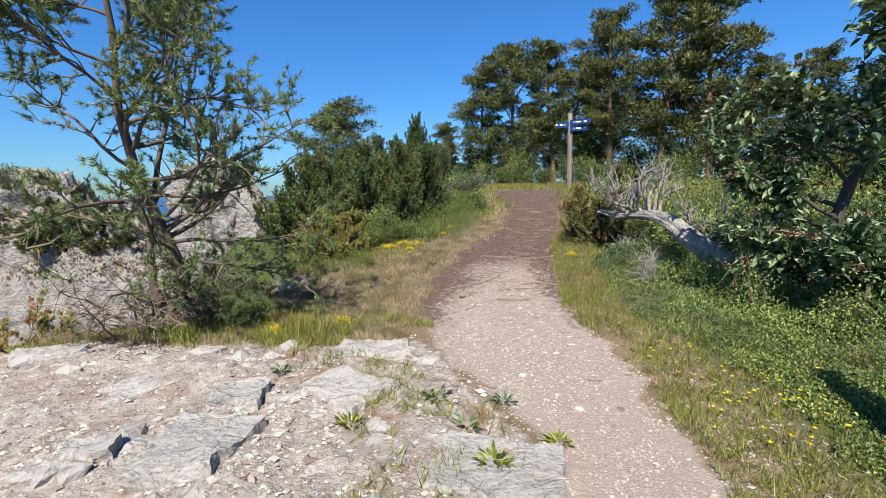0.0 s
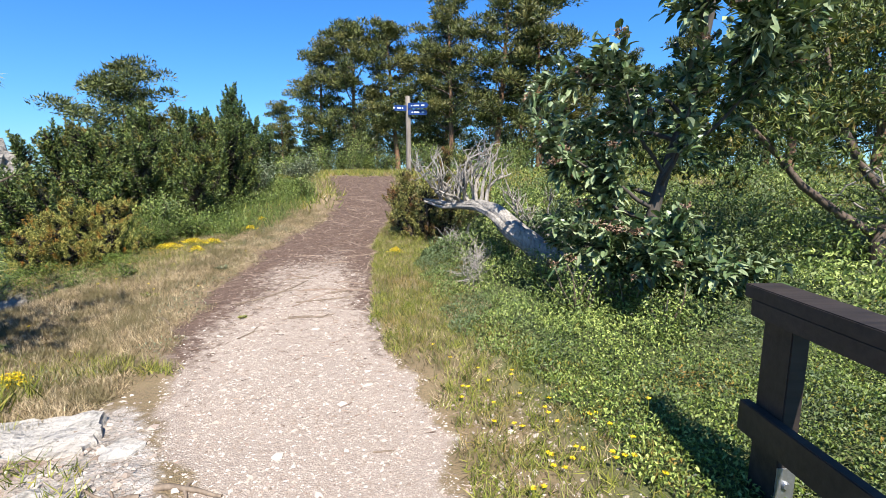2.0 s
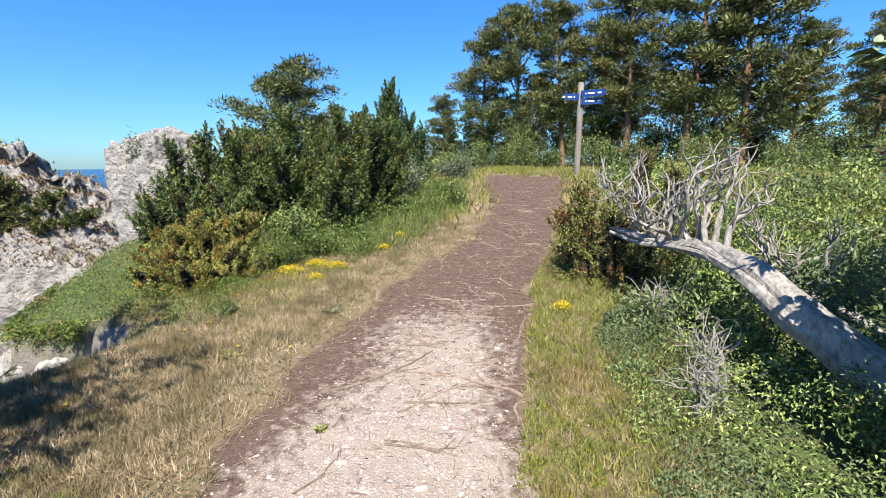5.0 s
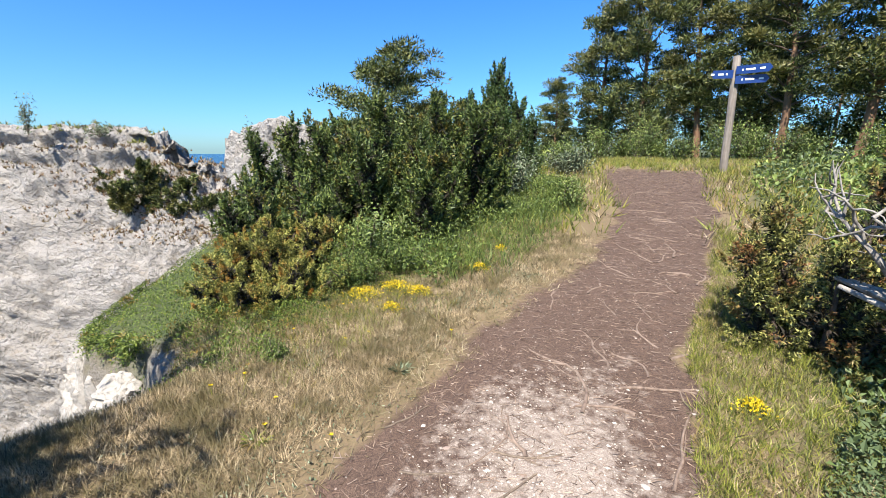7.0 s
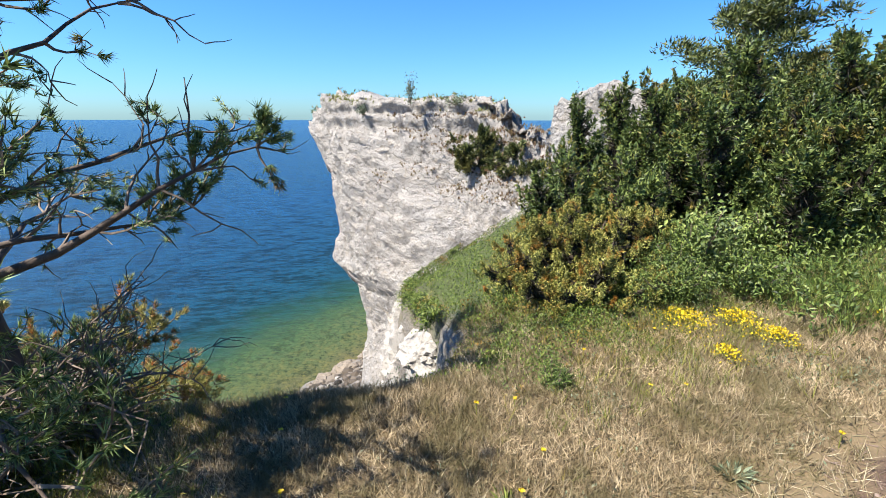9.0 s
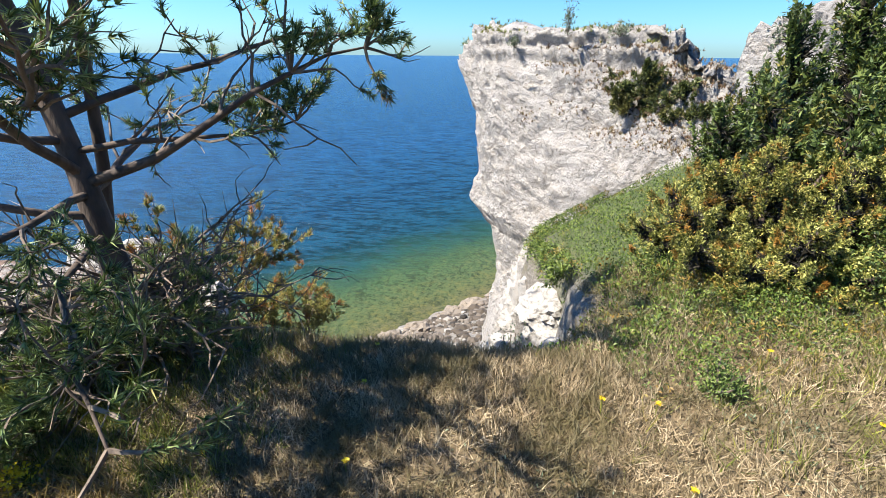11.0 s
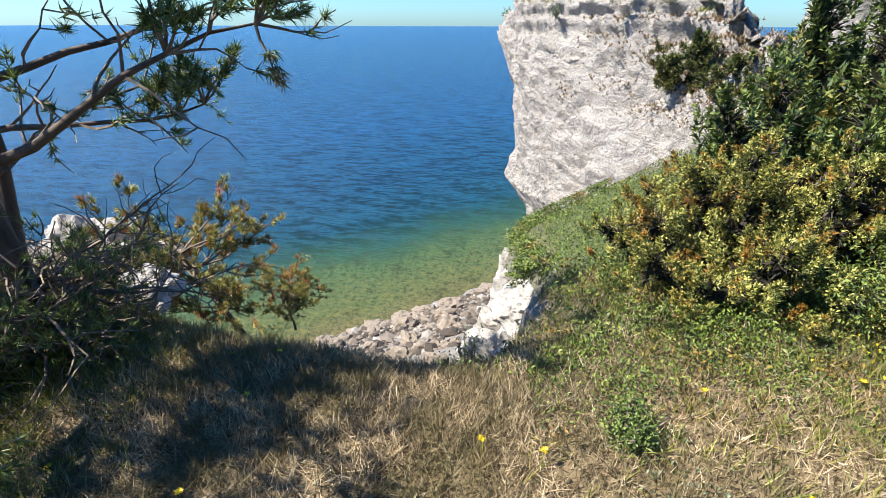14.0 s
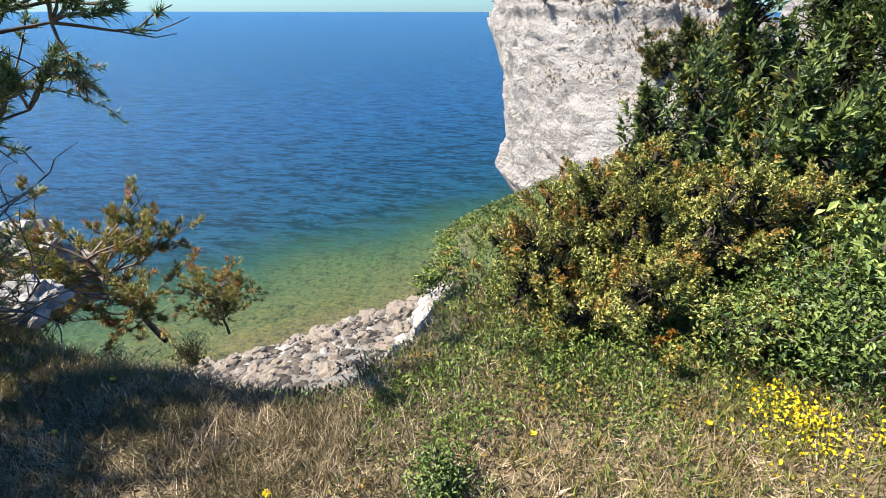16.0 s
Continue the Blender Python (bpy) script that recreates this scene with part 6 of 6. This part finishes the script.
p = scatter(30000, -5.0, 0.2, 2.4, 5.8, lambda x, y: slab_amount(x, y) * (0.25 + 0.75 * patchy(x, y, 2.2, 57)), rs)
stuff("gravel", pebbles(p, 0.019, rs), M["pebble"], "limestone rubble on bare rock", "gravel")
p = scatter(700, -5.0, 0.2, 2.4, 5.7, lambda x, y: slab_amount(x, y) * patchy(x, y, 2.6, 58, -0.2, 0.2), rs)
p[:, 2] -= 0.02
stuff("rubble", pebbles(p, 0.085, rs), M["rock"], "broken limestone pieces bedded in bare rock", "gravel")
p = scatter(60000, -5.2, 0.8, 5.5, 20.5, lambda x, y: (path_amount(x, y) > 0.15) * np.clip((y - 5.8) / 3, 0.1, 1), rs)
p[:, 2] += 0.004
q = scatter(24000, -5.2, 0.8, 5.5, 20.5, lambda x, y: (path_amount(x, y) > 0.15) * np.clip((y - 5.8) / 3, 0.1, 1), rs)
q[:, 2] += 0.006
stuff("twig_litter", blades(q, rs.normal(0, 1, q.shape) * np.array([1, 1, 0.05]), 1, 0.1, 0.006, 0.1, rs), M["root"], "small dry twigs scattered on the path", "litter")
stuff("needle_litter", blades(p, rs.normal(0, 1, p.shape) * np.array([1, 1, 0.06]), 1, 0.055, 0.0042, 0.1, rs), M["litter"], "brown pine needles and twigs on the path", "litter")


# sticks and roots lying on the path
def lying(name, x, y, turn, length, r, mat, label, category, group, seed, wander=0.25, lift=0.4):
    rs = np.random.default_rng(seed)
    a = radians(turn)
    line = limb((0, 0, 0), (math.cos(a), math.sin(a), 0), length, 8, wander, 0, rs)
    line[:, 2] = height(line[:, 0] + x, line[:, 1] + y) - ground_at(x, y) + r * lift
    e = thing(name, (x, y, ground_at(x, y)), label, category, group)
    stem = part("stem", tube(line, r * np.linspace(1, 0.45, 9), 6), mat, e, smooth=True)
    for k in rs.integers(2, 7, 2):
        side = limb(line[k], unit(line[k + 1] - line[k]) + rs.normal(0, 0.7, 3) * np.array([1, 1, 0]), length * 0.3, 4, 0.3, 0, rs)
        side[:, 2] = height(side[:, 0] + x, side[:, 1] + y) - ground_at(x, y) + r * lift * 0.5
        part("fork", tube(side, r * np.linspace(0.6, 0.25, 5), 5), mat, e, smooth=True)
    return e


for k, (x, y, a, ln, r) in enumerate([(-1.75, 7.45, 55, 0.95, 0.011), (-1.2, 7.6, 20, 0.6, 0.009), (-0.95, 7.9, 15, 0.55, 0.010), (-2.0, 6.9, 140, 0.4, 0.009), (-0.8, 7.25, 170, 0.35, 0.008), (-0.72, 5.0, 25, 0.3, 0.016), (-0.75, 4.95, 200, 0.25, 0.012),
                                     (-1.1, 7.2, 40, 0.4, 0.008), (-2.2, 8.1, 70, 0.35, 0.007), (-0.55, 8.4, 100, 0.3, 0.008), (-1.6, 8.3, 10, 0.45, 0.008), (0.1, 5.4, 10, 0.12, 0.006), (-1.3, 6.7, 60, 0.3, 0.007), (-1.9, 7.9, 30, 0.3, 0.007)]):
    lying("stick", x, y, a, ln, r, M["twig"], "dry brown stick lying on the gravel path", "stick", "sticks on the path", 700 + k)
for k in range(46):
    y = 7.4 + 8.5 * (k + rs.random()) / 46
    lo, hi = np.interp(y, PATH_Y, PATH_L), np.interp(y, PATH_RY, PATH_R)
    x = hi - 0.1 - (hi - lo - 0.5) * rs.random() ** 1.5
    a = rs.uniform(95, 178) if k % 3 else rs.uniform(50, 100)
    lying("exposed_root", x, y, a, rs.uniform(0.35, 1.0), rs.uniform(0.006, 0.015), M["root"], "worn tree root lying bare across the path", "root", "roots across the path", 740 + k, 0.4, 0.2)


# flowers
def hawkweed(x, y, h, seed, like=None):
    z = ground_at(x, y) + float(np.clip(mound(np.array([x]), np.array([y]))[0], 0, 0.3)) * 0.6
    m = pose(x, y, z - 0.02, 0, 0, seed * 67)
    if like:
        return copy_thing(like, m @ Matrix.Diagonal((1, 1, h / 0.12, 1)))
    e = thing("yellow_flower", (x, y, z - 0.02), "yellow hawkweed flower on a thin stem in the grass", "flower", "yellow flowers beside the path")
    rs = np.random.default_rng(4)
    part("stem", tube([(0, 0, 0), (0.006, 0.004, 0.06), (0.004, 0.0, 0.12)], [0.0022, 0.002, 0.0015], 5), M["grass"], e)
    a = np.linspace(0, 6.28, 20, endpoint=False)
    d = np.stack([np.cos(a), np.sin(a), 0.25 + 0.3 * (np.arange(20) % 2)], 1)
    part("petals", leaves(np.tile([[0.004, 0, 0.12]], (20, 1)), d, 0.018, 0.009, rs, 0.0), M["yellow"], e)
    return e


first = hawkweed(1.5, 5.8, 0.12, 1)
rs = np.random.default_rng(801)
for k in range(60):
    if k < 44:
        y = rs.uniform(4.7, 6.6)
        x = np.interp(y, PATH_RY, PATH_R) + rs.uniform(0.08, 0.8)
    else:
        x, y = rs.uniform(-3.9, -2.3), rs.uniform(6.0, 9.3)
    if path_amount(np.array([x]), np.array([y]))[0] < 0.3:
        hawkweed(x, y, rs.uniform(0.04, 0.12), k, first)
for k, (x, y, s) in enumerate([(-3.62, 9.72, 0.17), (-3.78, 9.42, 0.19), (-3.35, 9.75, 0.12), (-3.2, 10.6, 0.1), (-3.3, 9.3, 0.08), (-2.2, 5.75, 0.09), (-2.9, 5.5, 0.08), (-0.55, 9.3, 0.08), (-2.6, 5.3, 0.07), (-3.35, 11.3, 0.07)]):
    e = thing("yellow_stonecrop", (x, y, ground_at(x, y)), "cushion of bright yellow stonecrop flowers in dry grass", "flower", "yellow stonecrop cushions")
    c = rs.normal(0, 1, (int(2600 * s), 3)) * np.array([s * 0.55, s * 0.45, 0.0])
    c[:, 2] = 0.045 * rs.random(len(c)) + 0.06 * np.exp(-(c[:, 0] ** 2 + c[:, 1] ** 2) / s ** 2)
    part("blossom", leaves(c, rs.normal(0, 0.6, c.shape) + UP, 0.018, 0.013, rs), M["yellow"], e)
    part("foliage", leaves(c * np.array([1.1, 1.1, 0.5]), rs.normal(0, 0.6, c.shape) + UP, 0.02, 0.008, rs), M["grass"], e)
for k, (x, y, s) in enumerate([(-0.2, 4.15, 0.13), (-0.45, 4.45, 0.12), (0.05, 4.5, 0.1), (-0.75, 4.7, 0.12), (-1.5, 7.15, 0.05), (-0.35, 4.85, 0.1), (-2.7, 7.6, 0.11), (-2.55, 8.6, 0.11), (-1.05, 4.2, 0.11), (-1.9, 4.6, 0.1), (0.15, 3.9, 0.09)]):
    e = thing("rosette_plant", (x, y, ground_at(x, y)), "small green weed growing out of bare gravel", "plant", "weeds in the gravel")
    a = rs.uniform(0, 6.28, 46)
    d = np.stack([np.cos(a), np.sin(a), rs.uniform(0.1, 1.2, 46)], 1)
    c = np.stack([np.cos(a) * s * 0.5, np.sin(a) * s * 0.5, 0 * a + 0.01], 1) * rs.random((46, 1))
    part("leaves", leaves(c, d, s * 0.7, s * 0.16, rs), M["grey_leaf" if k % 2 else "grass"], e)
